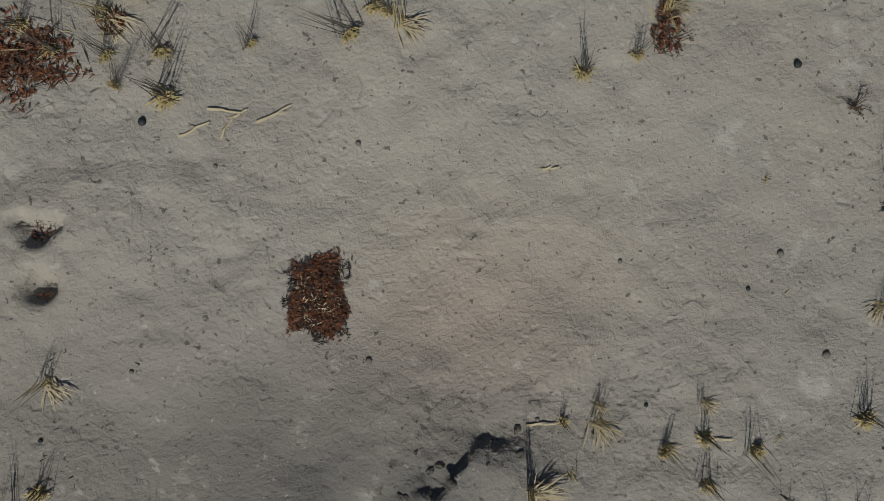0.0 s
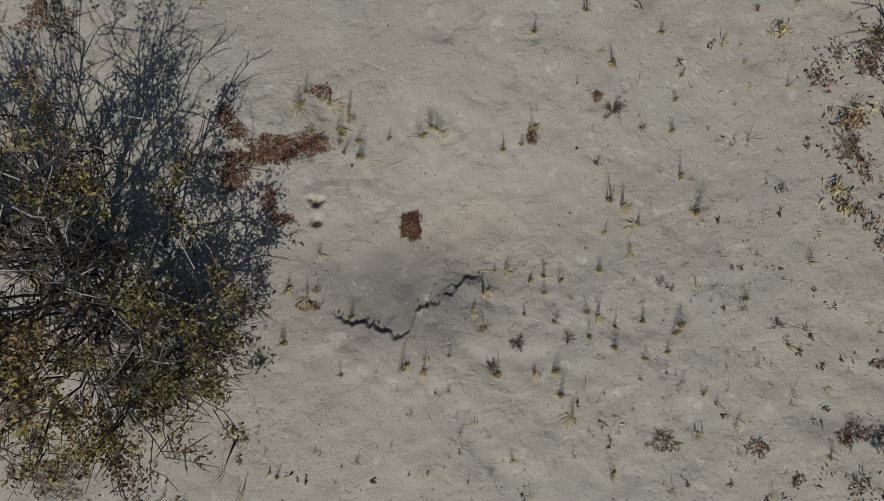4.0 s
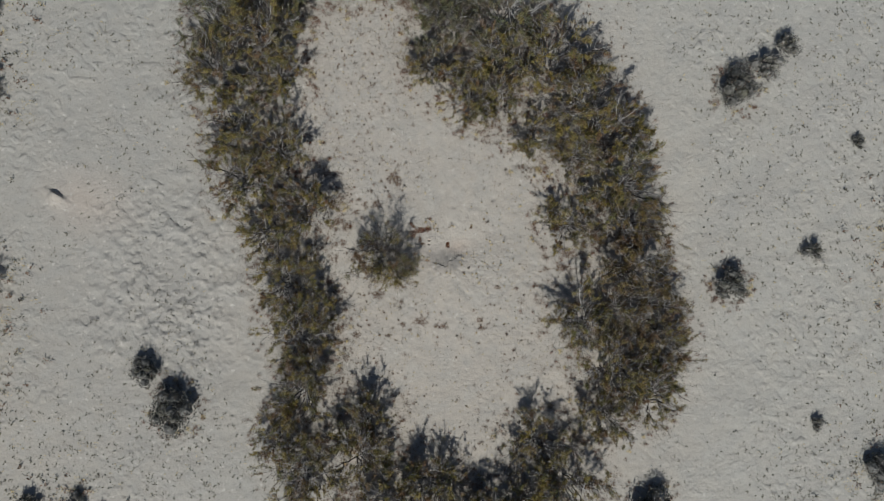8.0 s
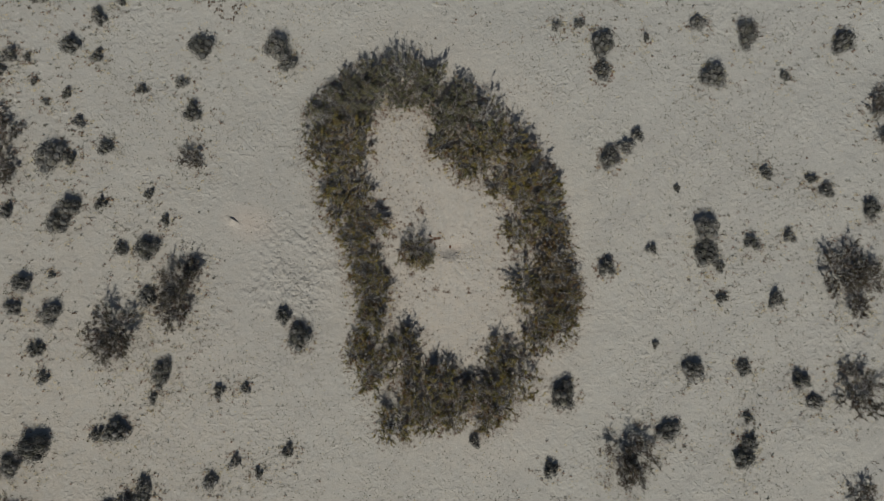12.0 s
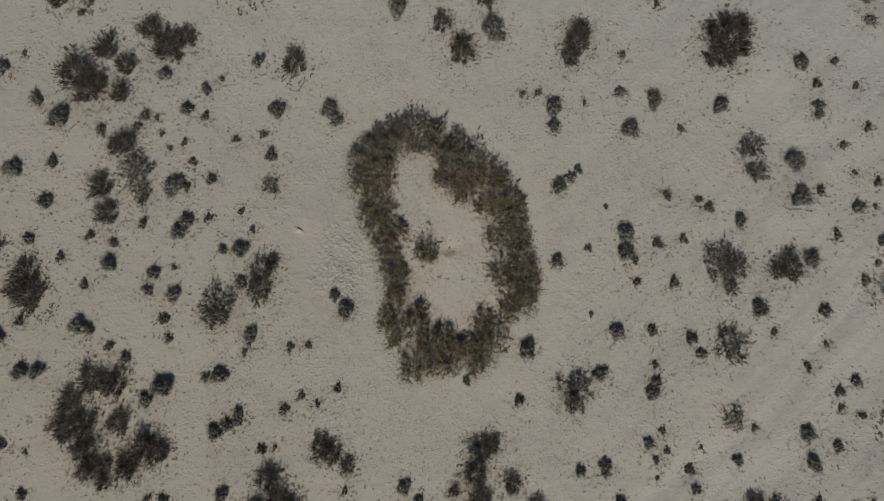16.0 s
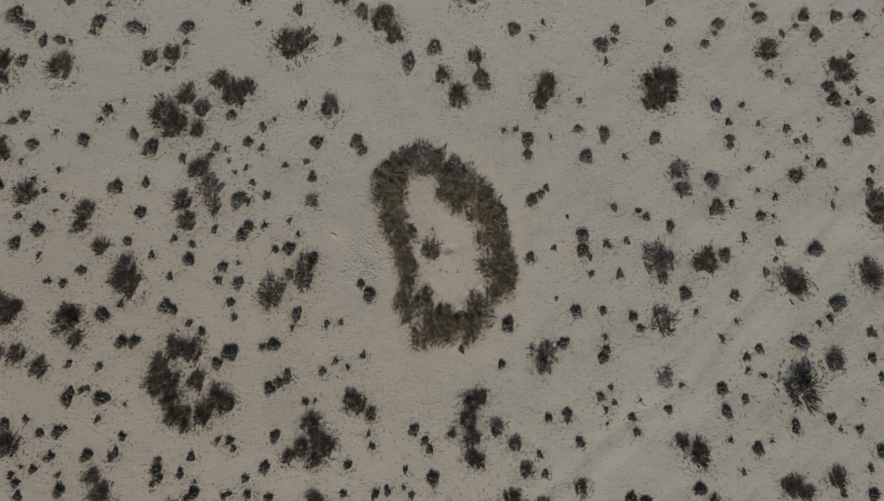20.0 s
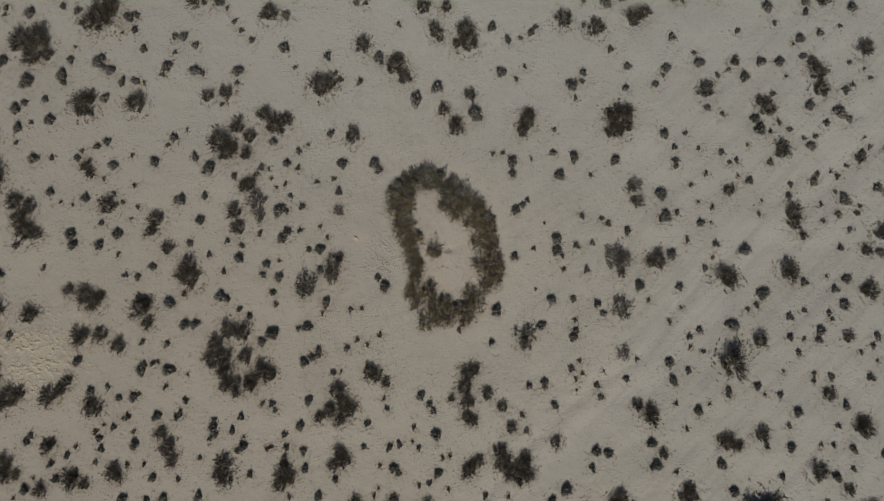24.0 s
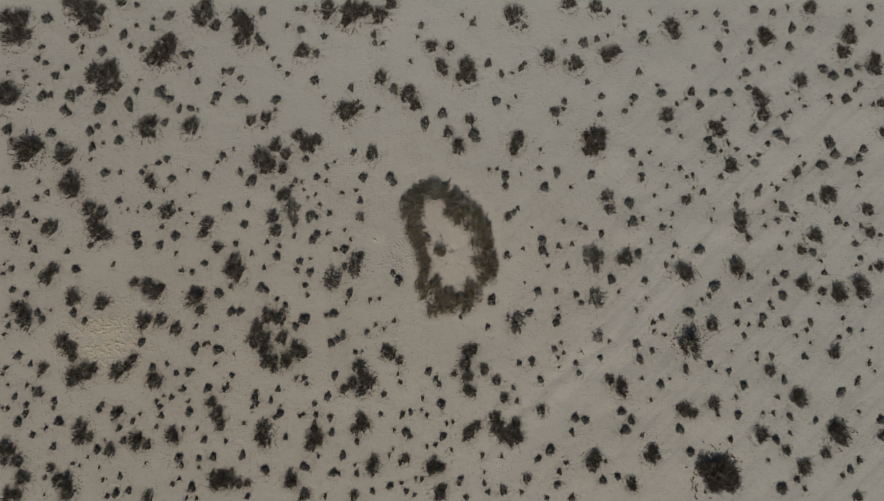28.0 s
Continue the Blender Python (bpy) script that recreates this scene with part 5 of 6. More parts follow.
def tuft_shape(seed, blades, pale):
    """A dry tuft, one unit high: low straw blades bent to the south and thin upright stalks."""
    rng = np.random.default_rng(seed)
    straw, stalk = Soup(), Soup()
    for k in range(blades * 3):
        az, lean = -1.2 + rng.normal() * (0.5 if pale else 0.9), rng.uniform(0.08, 0.9 if pale else 0.36)
        tip = Vector((math.cos(az) * lean, math.sin(az) * lean, rng.uniform(0.03, 0.20)))
        straw.blade(Vector((rng.normal() * 0.08, rng.normal() * 0.06, 0.0)), tip, 0.021, 0.05)
    for k in range(blades // 2 + 9):
        az, lean = rng.uniform(0, 6.28), rng.uniform(0.02, 0.16)
        tip = Vector((math.cos(az) * lean, math.sin(az) * lean + 0.10, rng.uniform(0.6, 1.4)))
        stalk.blade(Vector((rng.normal() * 0.13, rng.normal() * 0.05, -0.02)), tip + Vector((rng.normal() * 0.09, 0, 0)), 0.0085, 0.03)
    root = new("dry_grass_tuft")
    tagged(part("straw_base", straw, PALE_STRAW if pale else STRAW, root, "low bent straw blades"), kind="stuff")
    tagged(part("stalk_crown", stalk, STRAW if pale else GREY_STRAW, root), kind="stuff")
    return tagged(root, ("small dry grass tuft with yellow blades and grey stalks", "pale dry straw tuft bent over the sand")[pale], "grass tuft", "dry grass tufts")


TUFTS = [tuft_shape(60 + k, 12 + 2 * k, k in (1, 4)) for k in range(6)]


def grass_tufts(rows):
    for x, y, h in rows:
        k, h = int(NEAR.integers(len(TUFTS))), h * 1.3
        wide = h * float(NEAR.uniform(0.6, 1.0))
        m = Matrix.Translation(spot(x, y)) @ pose(0, 0, 0, float(NEAR.normal() * 9), float(NEAR.normal() * 9), float(NEAR.normal() * 35)) @ Matrix.Diagonal((wide, wide, h * float(NEAR.uniform(0.8, 1.2)), 1))
        PLACES.setdefault(TUFTS[k].name, (TUFTS[k], []))[1].append(m)


def herbs(rows):
    """Withered rosettes: short dark stems with curled rusty leaves."""
    for x, y, r in rows:
        root = new("withered_herb")
        root.location = spot(x, y)
        stem, leaf = Soup(), Soup()
        tips = []
        for k in range(12):
            az, d = NEAR.uniform(0, 6.28), r * NEAR.uniform(0.3, 1.0)
            tip = Vector((math.cos(az) * d, math.sin(az) * d, r * NEAR.uniform(0.15, 0.7)))
            stem.tube(bent(NEAR, Vector((0, 0, -0.004)), tip, 3, r * 0.06, r * 0.1), r * 0.028, r * 0.012)
            tips.append(tip)
        spots = [tuple(tips[int(NEAR.integers(12))] * NEAR.uniform(0.5, 1.05) + Vector(NEAR.normal(size=3) * r * 0.09)) for _ in range(150)]
        spots = [(a, b, max(0.003, c)) for a, b, c in spots]
        leaf.flakes(spots, NEAR, r * 0.09, r * 0.03)
        tagged(part("stemwork", stem, DARK_BARK, root), kind="stuff")
        tagged(part("foliage", leaf, (RUST, DEAD)[int(NEAR.integers(2))], root, "curled withered leaves"), kind="stuff")
        tagged(root, "small withered brown herb on sand", "herb", "withered herbs")


def stones(rows):
    for k, (x, y, r) in enumerate(rows):
        bm = bmesh.new()
        bmesh.ops.create_icosphere(bm, subdivisions=2, radius=r)
        for v in bm.verts:
            v.co *= 1 + 0.16 * noise.noise(v.co / r + Vector((k * 3.1, 0, 0)))
            v.co.z *= 0.65
        me = bpy.data.meshes.new("pebble")
        bm.to_mesh(me)
        bm.free()
        me.polygons.foreach_set("use_smooth", np.ones(len(me.polygons), bool))
        me.materials.append(DARK_STONE if k % 3 == 0 else STONE)
        ob = new("pebble", me)
        ob.location = spot(x, y, r * 0.3)
        tagged(ob, ("smooth dark teal pebble half sunk in sand", "small pale tan pebble on sand")[k % 3 != 0], "pebble", "pebbles")


def sticks(rows):
    for x, y, u, v in rows:
        a, c = spot(x, y, 0.002), spot(u, v, 0.003)
        soup = Soup()
        line = bent(NEAR, a, c, 5, 0.002, 0.0)
        soup.tube(line, 0.0026, 0.0014)
        for k in (3,):
            side = Vector((NEAR.normal() * 0.014, NEAR.normal() * 0.014, 0.004))
            soup.tube([line[k], line[k] + side * 0.6, line[k] + side], 0.0012, 0.0006)
        tagged(new("straw_stalk", soup.mesh("straw_stalk", PALE_STRAW)), "pale broken straw stalk lying on sand", "stalk", "straw stalks")


def clods(count):
    """Crumbled lumps of crust along the foot of the ledge."""
    bm0 = bmesh.new()
    bmesh.ops.create_icosphere(bm0, subdivisions=2, radius=1.0)
    shapes = []
    for k in range(4):
        bm = bm0.copy()
        for v in bm.verts:
            v.co *= 1 + 0.45 * noise.noise(v.co * 1.3 + Vector((k * 5.1, 2, 0)))
        me = bpy.data.meshes.new("soil_clod")
        bm.to_mesh(me)
        bm.free()
        me.materials.append(SAND)
        shapes.append(me)
    bm0.free()
    for k in range(count):
        x = float(NEAR.uniform(-0.52, 0.18))
        y = float(np.interp(x, LEDGE_X, LEDGE_Y)) + float(abs(NEAR.normal()) * 0.035) - 0.012
        r = float(NEAR.uniform(0.003, 0.007))
        ob = new("soil_clod", shapes[k % 4])
        ob.matrix_basis = Matrix.Translation(spot(x, y, r * 0.3)) @ pose(0, 0, 0, 0, 0, float(NEAR.uniform(0, 360))) @ Matrix.Diagonal((r * 1.4, r, r * 0.7, 1))
        tagged(ob, "small crumbled lump of sandy crust below the ledge", "clod", "soil clods")


clods(28)


def burrow(x, y, r):
    """A bank of dug sand, steep to the north, above the mouth of a burrow."""
    bm = bmesh.new()
    rings, spokes = 24, 40
    rows = []
    for i in range(rings + 1):
        q, row = r * i / rings, []
        for k in range(spokes):
            a = 6.2832 * k / spokes
            px, py = q * math.cos(a), q * math.sin(a)
            u, v = 0.85 * px - 0.53 * py, 0.53 * px + 0.85 * py
            ridge = 0.12 * math.exp(-(u / 0.26) ** 2) * (math.exp(-(v / 0.20) ** 2) if v < 0 else max(0.0, 1 - v / 0.05))
            z = max(ridge + 0.03 * noise.noise(Vector((px * 5, py * 5, 1))) * (1 - i / rings), 0.004) - 0.05 * max(0.0, i / rings - 0.6 + 0.25 * noise.noise(Vector((px * 7, py * 7, 4))))
            row.append(bm.verts.new((x + px, y + py, z + float(ground_z(x + px, y + py)))))
        rows.append(row)
    for i in range(rings):
        for k in range(spokes):
            bm.faces.new((rows[i][k], rows[i + 1][k], rows[i + 1][(k + 1) % spokes], rows[i][(k + 1) % spokes]))
    bmesh.ops.remove_doubles(bm, verts=rows[0], dist=0.0001)
    me = bpy.data.meshes.new("burrow_mound")
    bm.to_mesh(me)
    bm.free()
    me.materials.append(SAND)
    me.polygons.foreach_set("use_smooth", np.ones(len(me.polygons), bool))
    ob = new("burrow_mound", me)
    tagged(ob, "low mound of dug sand round an animal burrow", "mound")


burrow(-9.9, 1.25, 0.55)
# brown flake drift in the open middle
litter("flake_drift", -0.160, 0.095, 0.041, 0.059, 3400, 0.0042, 0.0012, 0.012, RUST, "rust-brown rectangular drift of dry flakes on bare sand", 0.68)
litter("flake_edge", -0.160, 0.095, 0.047, 0.062, 950, 0.0060, 0.0010, 0.012, DARK_BARK, "dark bits of twig mixed into the drift of flakes", 0.68)
litter("flake_chaff", -0.160, 0.092, 0.036, 0.045, 320, 0.0045, 0.0010, 0.015, PALE_STRAW, "pale chaff lying on the drift of flakes", 0.68)
litter_patches([
    (-0.971, 0.412, 0.126, 0.038), (-0.813, 0.465, 0.142, 0.066), (-0.64, 0.489, 0.071, 0.06), (-1.034, 0.314, 0.066, 0.063), (-1.074, 0.614, 0.038, 0.054),
    (-0.852, 0.212, 0.035, 0.066), (-0.793, 0.117, 0.06, 0.028), (-1.019, 0.543, 0.044, 0.041), (-0.661, -0.301, 0.051, 0.025), (0.426, 0.555, 0.022, 0.044),
    (-0.505, 0.552, 0.022, 0.019), (-0.609, 0.742, 0.047, 0.035), (0.741, 0.745, 0.022, 0.025), (-3.116, 1.823, 0.241, 0.084), (-1.505, 1.767, 0.147, 0.136),
    (-1.424, 1.601, 0.094, 0.073), (-1.293, -1.344, 0.052, 0.073), (-0.813, -1.824, 0.168, 0.094), (-1.889, -1.161, 0.147, 0.105), (2.729, -0.451, 0.22, 0.073),
])
litter_patches([
    (1.994, 0.517, 0.058, 0.052), (2.827, -0.066, 0.199, 0.094), (-2.928, 0.641, 0.115, 0.084), (-2.69, 0.53, 0.115, 0.105), (-1.939, 1.094, 0.115, 0.105),
    (-2.227, 1.063, 0.063, 0.094), (-3.956, 1.871, 0.126, 0.042), (-3.057, 0.524, 0.063, 0.063), (0.671, -1.787, 0.073, 0.094), (0.737, -1.98, 0.094, 0.047),
    (1.102, -0.951, 0.068, 0.052), (2.055, -0.898, 0.105, 0.037), (-1.62, -2.194, 0.073, 0.042), (-2.432, -2.193, 0.094, 0.094), (-0.234, -1.945, 0.094, 0.073),
    (-0.444, -1.938, 0.047, 0.042), (-1.628, 1.283, 0.052, 0.063), (-2.076, 1.406, 0.031, 0.042), (-2.951, 0.447, 0.052, 0.052), (-1.257, -1.91, 0.073, 0.063),
])
litter_patches([
    (-2.387, 1.191, 0.063, 0.042), (2.337, -0.484, 0.094, 0.037), (2.642, 0.046, 0.115, 0.063), (2.279, -0.17, 0.073, 0.063), (-2.897, -1.1, 0.115, 0.073),
    (-2.945, -1.363, 0.073, 0.073), (-2.46, 0.875, 0.073, 0.052), (-3.396, 0.439, 0.084, 0.063), (-2.761, 0.109, 0.073, 0.084), (-2.938, -0.261, 0.042, 0.115),
    (2.296, 1.823, 0.052, 0.073), (2.293, 2.033, 0.042, 0.063),
])
grass_tufts([
    (-0.703, 0.678, 0.085), (-0.683, 0.738, 0.076), (-0.474, 0.616, 0.095), (-0.418, 0.43, 0.085), (-0.108, 0.538, 0.076),
    (-0.068, 0.582, 0.067), (-0.044, 0.574, 0.067), (-0.021, 0.554, 0.057), (-0.276, 0.518, 0.057), (0.284, 0.476, 0.067),
    (0.371, 0.504, 0.048), (1.161, 0.359, 0.076), (0.814, 0.24, 0.104), (0.874, 0.206, 0.085), (0.948, 0.127, 0.076),
    (0.791, 0.082, 0.057), (1.232, 0.186, 0.104), (0.917, -0.012, 0.076), (0.764, -0.107, 0.085), (0.491, -0.14, 0.067),
])
grass_tufts([
    (0.575, -0.16, 0.067), (0.496, -0.219, 0.067), (0.713, -0.313, 0.076), (0.76, -0.332, 0.076), (0.981, -0.356, 0.085),
    (1.175, -0.367, 0.085), (1.147, -0.41, 0.076), (0.724, -0.431, 0.076), (0.847, -0.486, 0.067), (1.108, -0.504, 0.067),
    (0.55, -0.364, 0.057), (0.997, -0.536, 0.067), (0.197, -0.39, 0.085), (0.199, -0.235, 0.085), (-0.187, -0.592, 0.095),
    (-0.089, -0.607, 0.076), (0.556, -0.605, 0.085), (-0.756, -0.225, 0.085), (-0.88, -0.585, 0.095), (-0.875, 0.059, 0.067),
])
grass_tufts([
    (1.128, 0.738, 0.076), (1.113, 0.585, 0.057), (-0.451, -0.355, 0.076), (0.144, -0.314, 0.057), (0.405, -0.329, 0.048),
    (0.428, -0.156, 0.048), (0.309, -0.085, 0.038), (0.847, -0.384, 0.057), (-0.771, -0.483, 0.067), (0.034, -0.536, 0.048),
    (0.584, -0.724, 0.084), (0.451, -0.621, 0.07), (0.267, -0.625, 0.084), (0.148, -1.309, 0.056), (0.353, -1.043, 0.056),
    (0.638, -0.828, 0.084), (0.853, -1.113, 0.063), (0.976, -0.639, 0.049), (1.106, -0.61, 0.049), (1.493, -0.236, 0.07),
])
grass_tufts([
    (1.302, -1.288, 0.056), (1.54, -1.442, 0.063), (1.833, -1.699, 0.07), (1.571, -1.703, 0.07), (-0.799, -1.142, 0.056),
    (-0.959, -0.961, 0.07), (-1.68, -1.76, 0.084), (-1.581, -1.391, 0.07), (-1.551, -1.627, 0.07), (-0.493, -0.638, 0.049),
    (-0.407, -1.056, 0.049), (0.422, 1.056, 0.07), (0.682, 1.166, 0.091), (1.051, 1.067, 0.084), (0.818, 0.906, 0.084),
    (1.159, 0.859, 0.07), (0.43, 0.584, 0.07), (-2.267, 1.822, 0.084), (-1.274, 2.076, 0.084), (-1.695, 2.121, 0.07),
])
grass_tufts([
    (-0.877, 1.82, 0.049), (-0.672, 2.139, 0.063), (-1.264, 1.499, 0.056), (-0.738, 1.403, 0.07), (-0.526, 1.25, 0.07),
    (-0.568, 0.672, 0.084), (-0.514, 0.568, 0.07), (-0.725, 0.669, 0.07), (-0.791, -1.561, 0.084), (-0.585, -1.374, 0.063),
    (-0.476, -1.582, 0.063), (-0.183, -1.839, 0.07), (-1.005, -1.329, 0.084), (1.944, 0.978, 0.056), (1.623, 1.339, 0.049),
    (1.412, 1.388, 0.056), (1.684, 0.816, 0.049), (0.265, -1.988, 0.07), (0.581, -2.088, 0.07), (1.926, -1.015, 0.056),
])
grass_tufts([
    (1.292, -0.712, 0.049), (2.198, -1.535, 0.049), (2.045, -1.8, 0.049), (-2.362, -1.72, 0.07), (-1.83, -2.182, 0.084),
    (-1.199, -2.276, 0.084), (-0.886, -2.166, 0.098), (1.714, 2.128, 0.07), (-0.653, 0.549, 0.081), (-0.599, 0.505, 0.081),
    (-0.515, 0.496, 0.072), (-0.498, 0.446, 0.063), (-0.424, 0.506, 0.09), (0.491, -0.082, 0.045), (0.309, -0.117, 0.063),
    (0.25, -0.117, 0.045), (0.422, -0.166, 0.054), (-0.607, -0.046, 0.054), (-0.621, -0.228, 0.063), (-0.665, -0.258, 0.081),
])
herbs([
    (0.844, 0.685, 0.038), (0.618, -0.447, 0.045), (0.374, -0.48, 0.038), (0.243, -0.579, 0.045), (-0.631, 0.197, 0.03),
    (-0.623, 0.091, 0.022), (0.434, 0.523, 0.038), (0.971, 0.596, 0.03), (0.742, 0.421, 0.03), (1.115, -0.185, 0.03),
    (1.068, -0.154, 0.03), (0.822, 0.67, 0.068), (2.03, 0.534, 0.045), (-1.265, 1.551, 0.068), (-1.223, 2.129, 0.06),
    (2.007, 1.844, 0.075), (1.271, 1.989, 0.075), (0.658, -1.981, 0.075), (1.343, -2.127, 0.075), (2.029, -0.909, 0.075),
])
herbs([
    (0.085, -2.175, 0.068), (-0.338, -1.973, 0.06), (-1.735, -1.604, 0.045), (-2.943, 1.496, 0.053), (-2.584, 0.479, 0.068),
    (1.653, -0.365, 0.045), (0.369, -0.466, 0.053),
])
stones([
    (-0.453, 0.385, 0.007), (-0.095, 0.352, 0.005), (-0.332, 0.312, 0.004), (0.646, 0.49, 0.007), (0.699, -0.002, 0.007),
    (0.618, 0.17, 0.006), (0.394, -0.089, 0.004), (-0.076, -0.012, 0.006), (-0.471, -0.031, 0.004), (-0.619, -0.145, 0.004),
    (0.208, -0.112, 0.004), (0.347, 0.156, 0.004), (0.564, 0.11, 0.004),
])
sticks([
    (-0.392, 0.361, -0.341, 0.385), (-0.345, 0.407, -0.286, 0.401), (-0.308, 0.391, -0.279, 0.407), (-0.264, 0.385, -0.207, 0.415), (-0.323, 0.358, -0.303, 0.391),
    (0.481, -0.148, 0.54, -0.146), (0.19, -0.122, 0.24, -0.119), (0.214, 0.31, 0.243, 0.314),
])


# ---- what lies scattered over the whole plain ----
def open_noise(x, y):
    return value_noise(x / 1.7, y / 1.7, 31) * 0.6 + value_noise(x / 6, y / 6, 32) * 0.6


def scatter(name, label, count, reach_x, reach_y, keep, pieces, long, wide, high, material, flat, seed, middle=(0.0, 0.0), clear=(0.01, 0.01), spread=0.0):
    """Crumbs and tiny tufts dropped over the sand, thicker in drifts."""
    rng = np.random.default_rng(seed)
    x, y = middle[0] + rng.uniform(-reach_x, reach_x, count), middle[1] + rng.uniform(-reach_y, reach_y, count)
    ok = (open_noise(x, y) + rng.uniform(-0.5, 0.5, count) > keep) & (np.hypot(x / clear[0], (y - 0.2) / clear[1]) > 1)
    x, y = x[ok], y[ok]
    n = len(x)
    size = rng.uniform(0.5, 1.5, n) ** 1.5
    spread = spread or long * 0.9
    px = np.repeat(x, pieces) + rng.normal(size=n * pieces) * np.repeat(size, pieces) * spread
    py = np.repeat(y, pieces) + rng.normal(size=n * pieces) * np.repeat(size, pieces) * spread
    pz = ground_z(px, py) + rng.uniform(0.1, 1.0, n * pieces) * high
    soup = Soup()
    soup.flakes(np.stack((px, py, pz), 1), rng, long, wide, flat, 3)
    tagged(new(name, soup.mesh(name, material)), label, "litter", kind="stuff")


scatter("sprout_fleck", "small grey-olive dry sprouts scattered over the sand", 36000, 58, 33, 0.12, 5, 0.024, 0.009, 0.03, FLECK, 0.3, 41, clear=(9.5, 12.0))
scatter("sparse_straw", "pale straw wisps scattered over the sand", 9000, 58, 33, 0.05, 4, 0.035, 0.006, 0.03, STRAW, 0.5, 42, clear=(9.5, 12.0))
scatter("fine_crumb", "fine grey crumbs round the ring", 26000, 16, 15, -0.1, 4, 0.024, 0.011, 0.025, FLECK, 0.3, 47, clear=(6.2, 9.0))
scatter("fine_straw", "fine straw wisps round the ring", 3500, 14, 14, 0.05, 3, 0.035, 0.006, 0.03, STRAW, 0.5, 48, clear=(6.2, 9.0))
scatter("ring_crumb", "dark little twig crumbs inside the ring", 5200, 4.6, 8.0, -0.05, 6, 0.014, 0.005, 0.016, DEAD, 0.4, 43, (0.0, 0.0), (1.3, 1.1))


def sprigs(count, reach_x, reach_y, keep, seed, clear, middle=(0.0, 0.0), tall=0.09):
    """Tiny dry sprigs all over the inside of the ring: thin upright stalks over a few low yellow blades."""
    rng = np.random.default_rng(seed)
    stalk, straw = Soup(), Soup()
    for _ in range(count):
        x, y = middle[0] + rng.uniform(-reach_x, reach_x), middle[1] + rng.uniform(-reach_y, reach_y)
        if open_noise(x, y) + rng.uniform(-0.6, 0.6) < keep or math.hypot(x, y) < clear or (x / 4.4) ** 2 + (y / 8.2) ** 2 > 1:
            continue
        h, foot = rng.uniform(0.02, tall), Vector((x, y, float(ground_z(x, y))))
        for _ in range(int(rng.integers(3, 8))):
            a, lean = rng.uniform(0, 6.28), h * rng.uniform(0.05, 0.5)
            base = foot + Vector((rng.normal() * h * 0.15, rng.normal() * h * 0.1, -0.002))
            stalk.blade(base, base + Vector((math.cos(a) * lean, math.sin(a) * lean, h * rng.uniform(0.5, 1.2))), h * 0.011 + 0.0005, h * 0.05)
        for _ in range(int(rng.integers(0, 9))):
            a, lean = -1.3 + rng.normal() * 0.8, h * rng.uniform(0.2, 0.8)
            base = foot + Vector((rng.normal() * h * 0.1, rng.normal() * h * 0.1, 0.0))
            straw.blade(base, base + Vector((math.cos(a) * lean, math.sin(a) * lean, h * rng.uniform(0.05, 0.2))), h * 0.016 + 0.0005, h * 0.05)
    tagged(new("sprig_stalks", stalk.mesh("sprig_stalks", GREY_STRAW)), "thin grey upright sprigs dotted over the sand", "sprigs", kind="stuff")
    tagged(new("sprig_straw", straw.mesh("sprig_straw", STRAW)), "low yellow straw blades at the feet of sprigs", "sprigs", kind="stuff")


scatter("ring_patch", "small brown heaps of withered leaves inside the ring", 1300, 4.4, 8.0, 0.10, 26, 0.013, 0.0045, 0.016, DEAD, 0.6, 53, (0.0, -0.3), (1.9, 1.7), 0.022)
scatter("rusty_patch", "small rusty heaps of fallen leaves inside the ring", 1700, 4.4, 8.0, 0.05, 30, 0.013, 0.0045, 0.014, TAUPE, 0.7, 54, (0.0, -0.3), (1.9, 1.7), 0.027)
scatter("ring_chaff", "pale chaff lying on the sand inside the ring", 2600, 4.6, 8.0, -0.1, 2, 0.013, 0.0035, 0.008, PALE_STRAW, 0.7, 49, (0.0, 0.0), (0.5, 0.5))
sprigs(6500, 4.6, 8.0, -0.15, 44, 1.15)
sprigs(190, 1.0, 0.55, -0.4, 61, 0.3, (0.75, -0.62), 0.055)
sprigs(60, 0.5, 0.5, -0.4, 62, 0.45, (-0.65, -0.6), 0.05)
sprigs(70, 0.8, 0.5, -0.3, 63, 0.3, (0.85, 0.45), 0.05)
scatter("twig_shred", "short dark shreds of twig lying on the sand", 700, 1.7, 1.3, -0.2, 1, 0.008, 0.0011, 0.003, DARK_BARK, 0.85, 64, (0.0, 0.0), (0.2, 0.2))
scatter("straw_shred", "short pale shreds of straw lying on the sand", 500, 1.7, 1.3, -0.2, 1, 0.010, 0.0011, 0.003, PALE_STRAW, 0.85, 65, (0.0, 0.0), (0.2, 0.2))
scatter("gravel", "tiny dark gravel grains on the sand", 2600, 1.6, 1.3, -0.3, 1, 0.0028, 0.002, 0.002, DARK_STONE, 0.0, 45)
scatter("soil_crumb", "small dark crumbs of soil on the sand", 800, 1.6, 1.3, -0.2, 2, 0.0042, 0.003, 0.003, GREY_STRAW, 0.2, 66)
scatter("pale_gravel", "tiny pale gravel grains on the sand", 1200, 1.6, 1.3, -0.3, 1, 0.0026, 0.002, 0.002, STONE, 0.0, 46)


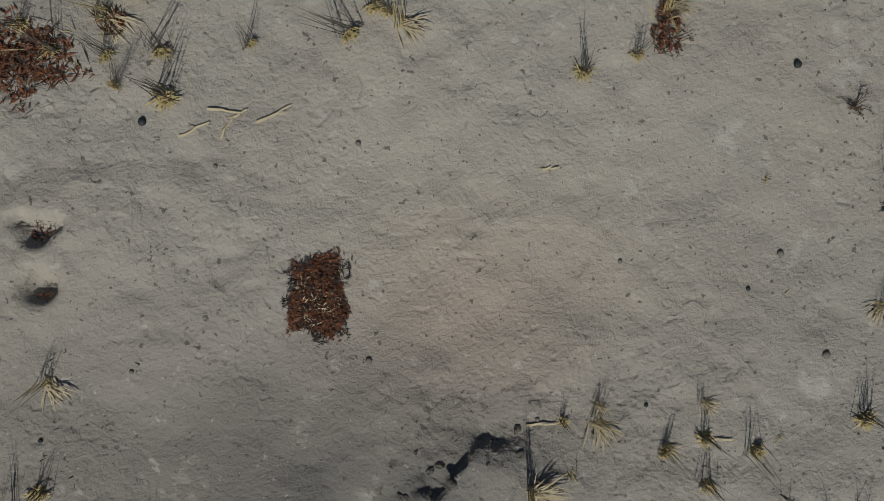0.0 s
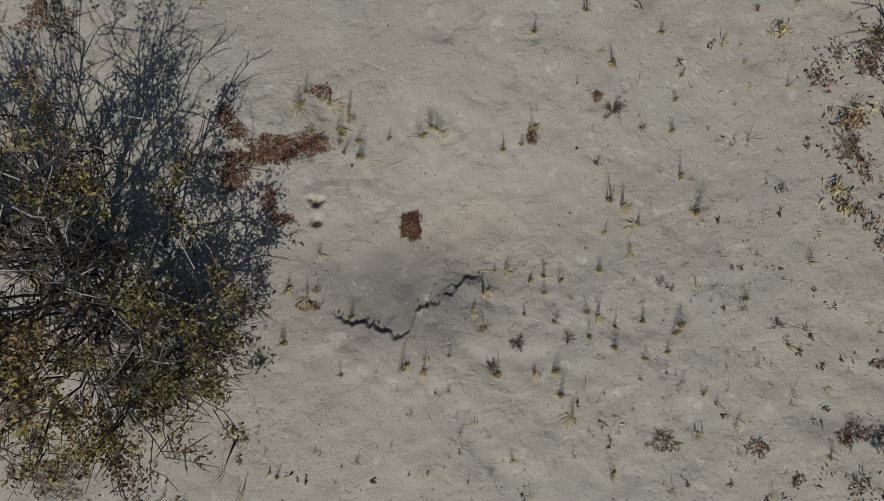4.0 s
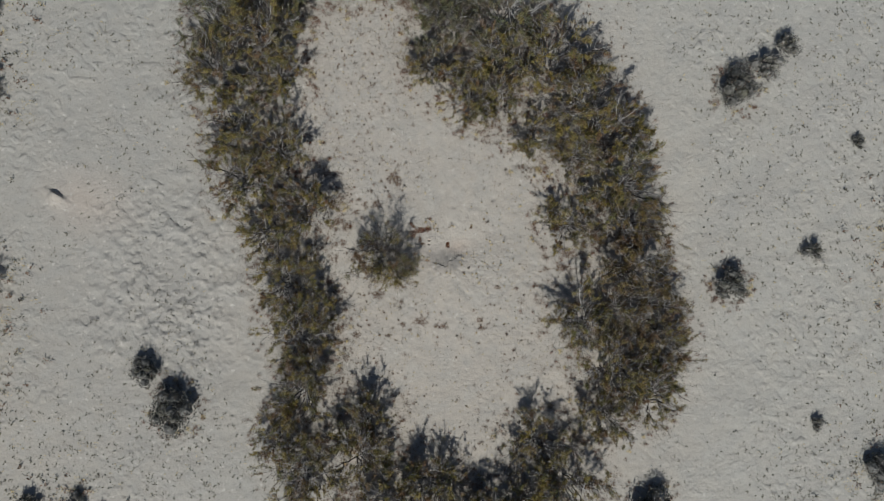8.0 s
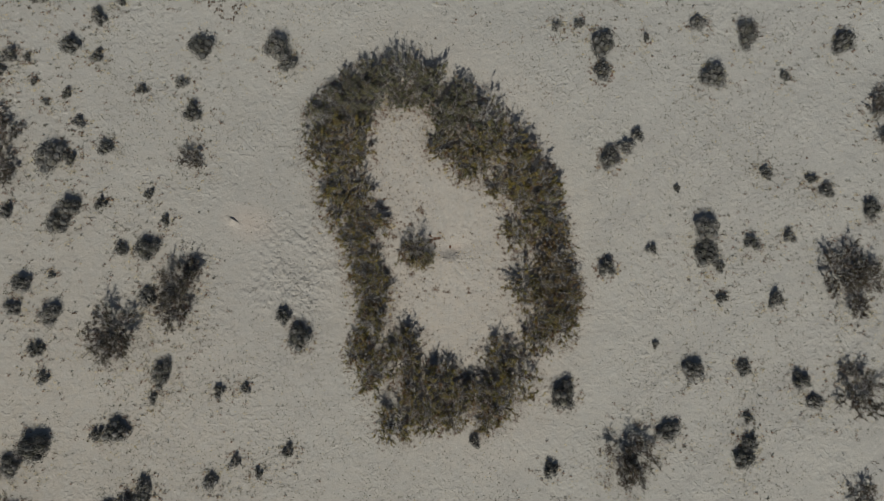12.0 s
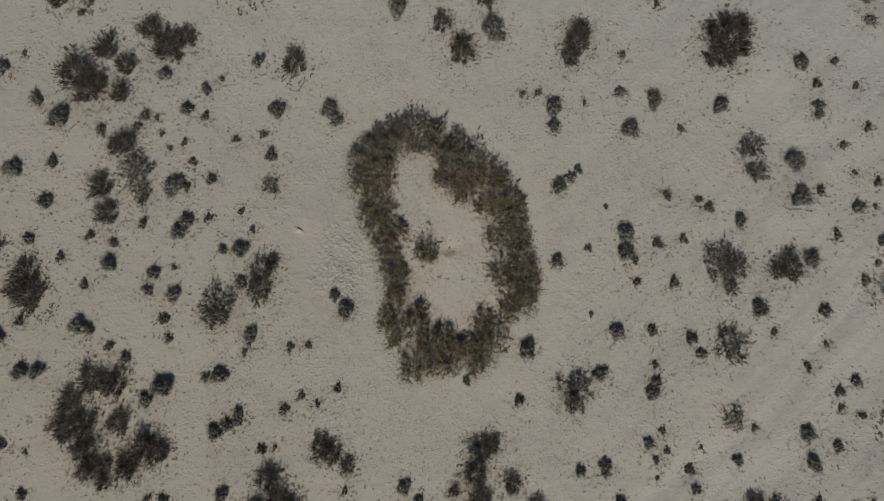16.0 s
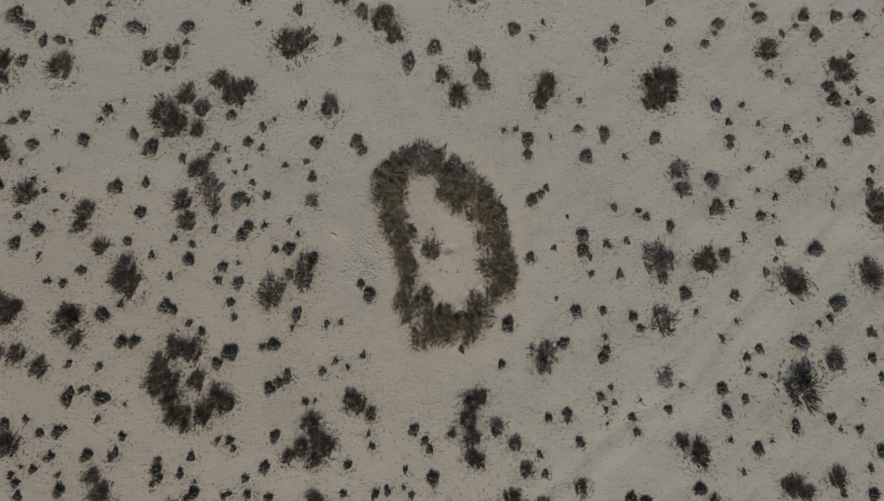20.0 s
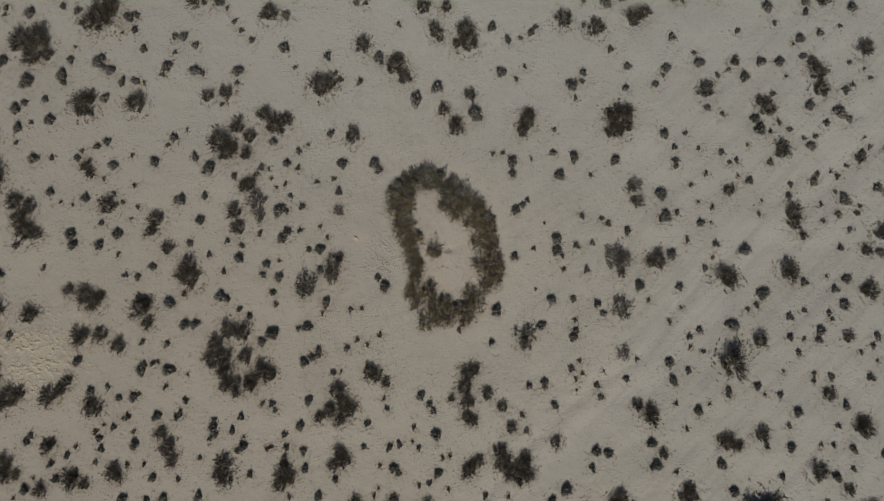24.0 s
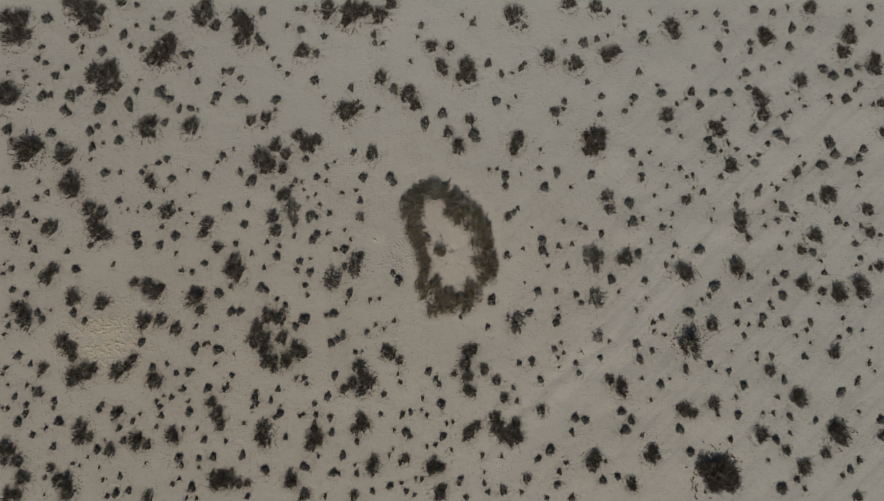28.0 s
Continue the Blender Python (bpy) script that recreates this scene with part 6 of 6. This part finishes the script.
def halo(seed, spots):
    """Sprigs, straw and brown litter strewn round the bushes, thinning outward."""
    rng = np.random.default_rng(seed)
    for name, label, material, per, pieces, size, long, wide, south, far in (
            ("bush_litter", "brown withered sprigs strewn round the bushes", TAUPE, 12, 10, 0.07, 0.034, 0.015, 0.15, 0.8),
            ("bush_twigs", "grey twigs strewn round the bushes", FLECK, 13, 8, 0.06, 0.036, 0.014, 0.0, 1.0),
            ("bush_straw", "yellow straw caught round the feet of bushes", STRAW, 13, 12, 0.10, 0.036, 0.006, 0.40, 0.6)):
        soup, out = Soup(), []
        for x, y, r in spots:
            if math.hypot(x, y) < 10.8:
                continue
            n = int(per * min(2.6, 0.5 + r * 1.3))
            a, q = rng.uniform(0, 6.2832, n), r * rng.uniform(0.8, 1.0, n) + rng.exponential(far * (0.25 + 0.4 * r), n)
            cx, cy = np.repeat(x + q * np.cos(a), pieces), np.repeat(y + q * np.sin(a) - south * r, pieces)
            k = n * pieces
            grow = np.repeat(rng.uniform(0.4, 1.3, n), pieces)
            px, py = cx + rng.normal(size=k) * size * grow, cy + rng.normal(size=k) * size * grow * 0.6
            out.append(np.stack((px, py, ground_z(px, py) + rng.uniform(0.015, 0.09, k)), 1))
        soup.flakes(np.concatenate(out), rng, long, wide, 0.5, 3)
        tagged(new(name, soup.mesh(name, material)), label, "litter", kind="stuff")


def ring_skirt(seed, spots):
    """Clumps of brown withered herbs and litter along the edge of the ring."""
    rng = np.random.default_rng(seed)
    for name, label, material, clumps, long, wide in (("edge_litter", "brown withered clumps along the edge of the ring", TAUPE, 44, 0.013, 0.005), ("edge_leaves", "rusty fallen leaves along the edge of the ring", RUST, 12, 0.013, 0.005), ("edge_straw", "yellow straw wisps along the edge of the ring", STRAW, 7, 0.022, 0.005)):
        out, soup = [], Soup()
        for x, y, r in spots:
            if math.hypot(x, y) > 10.5 or math.hypot(x, y) < 2.2 or r < 0.5:
                continue
            for _ in range(clumps):
                a, q = rng.uniform(0, 6.2832), r * (0.78 + abs(rng.normal()) * 0.22)
                cx, cy, size = x + q * math.cos(a), y + q * math.sin(a) - 0.05, rng.uniform(0.03, 0.10)
                k = int(14 + 420 * size)
                px, py = cx + rng.normal(size=k) * size * 0.5, cy + rng.normal(size=k) * size * 0.4
                out.append(np.stack((px, py, ground_z(px, py) + rng.uniform(0.004, 0.05, k)), 1))
        soup.flakes(np.concatenate(out), rng, long, wide, 0.3, 3)
        tagged(new(name, soup.mesh(name, material)), label, "litter", kind="stuff")


halo(51, PLANTED)
ring_skirt(52, PLANTED)
settle()
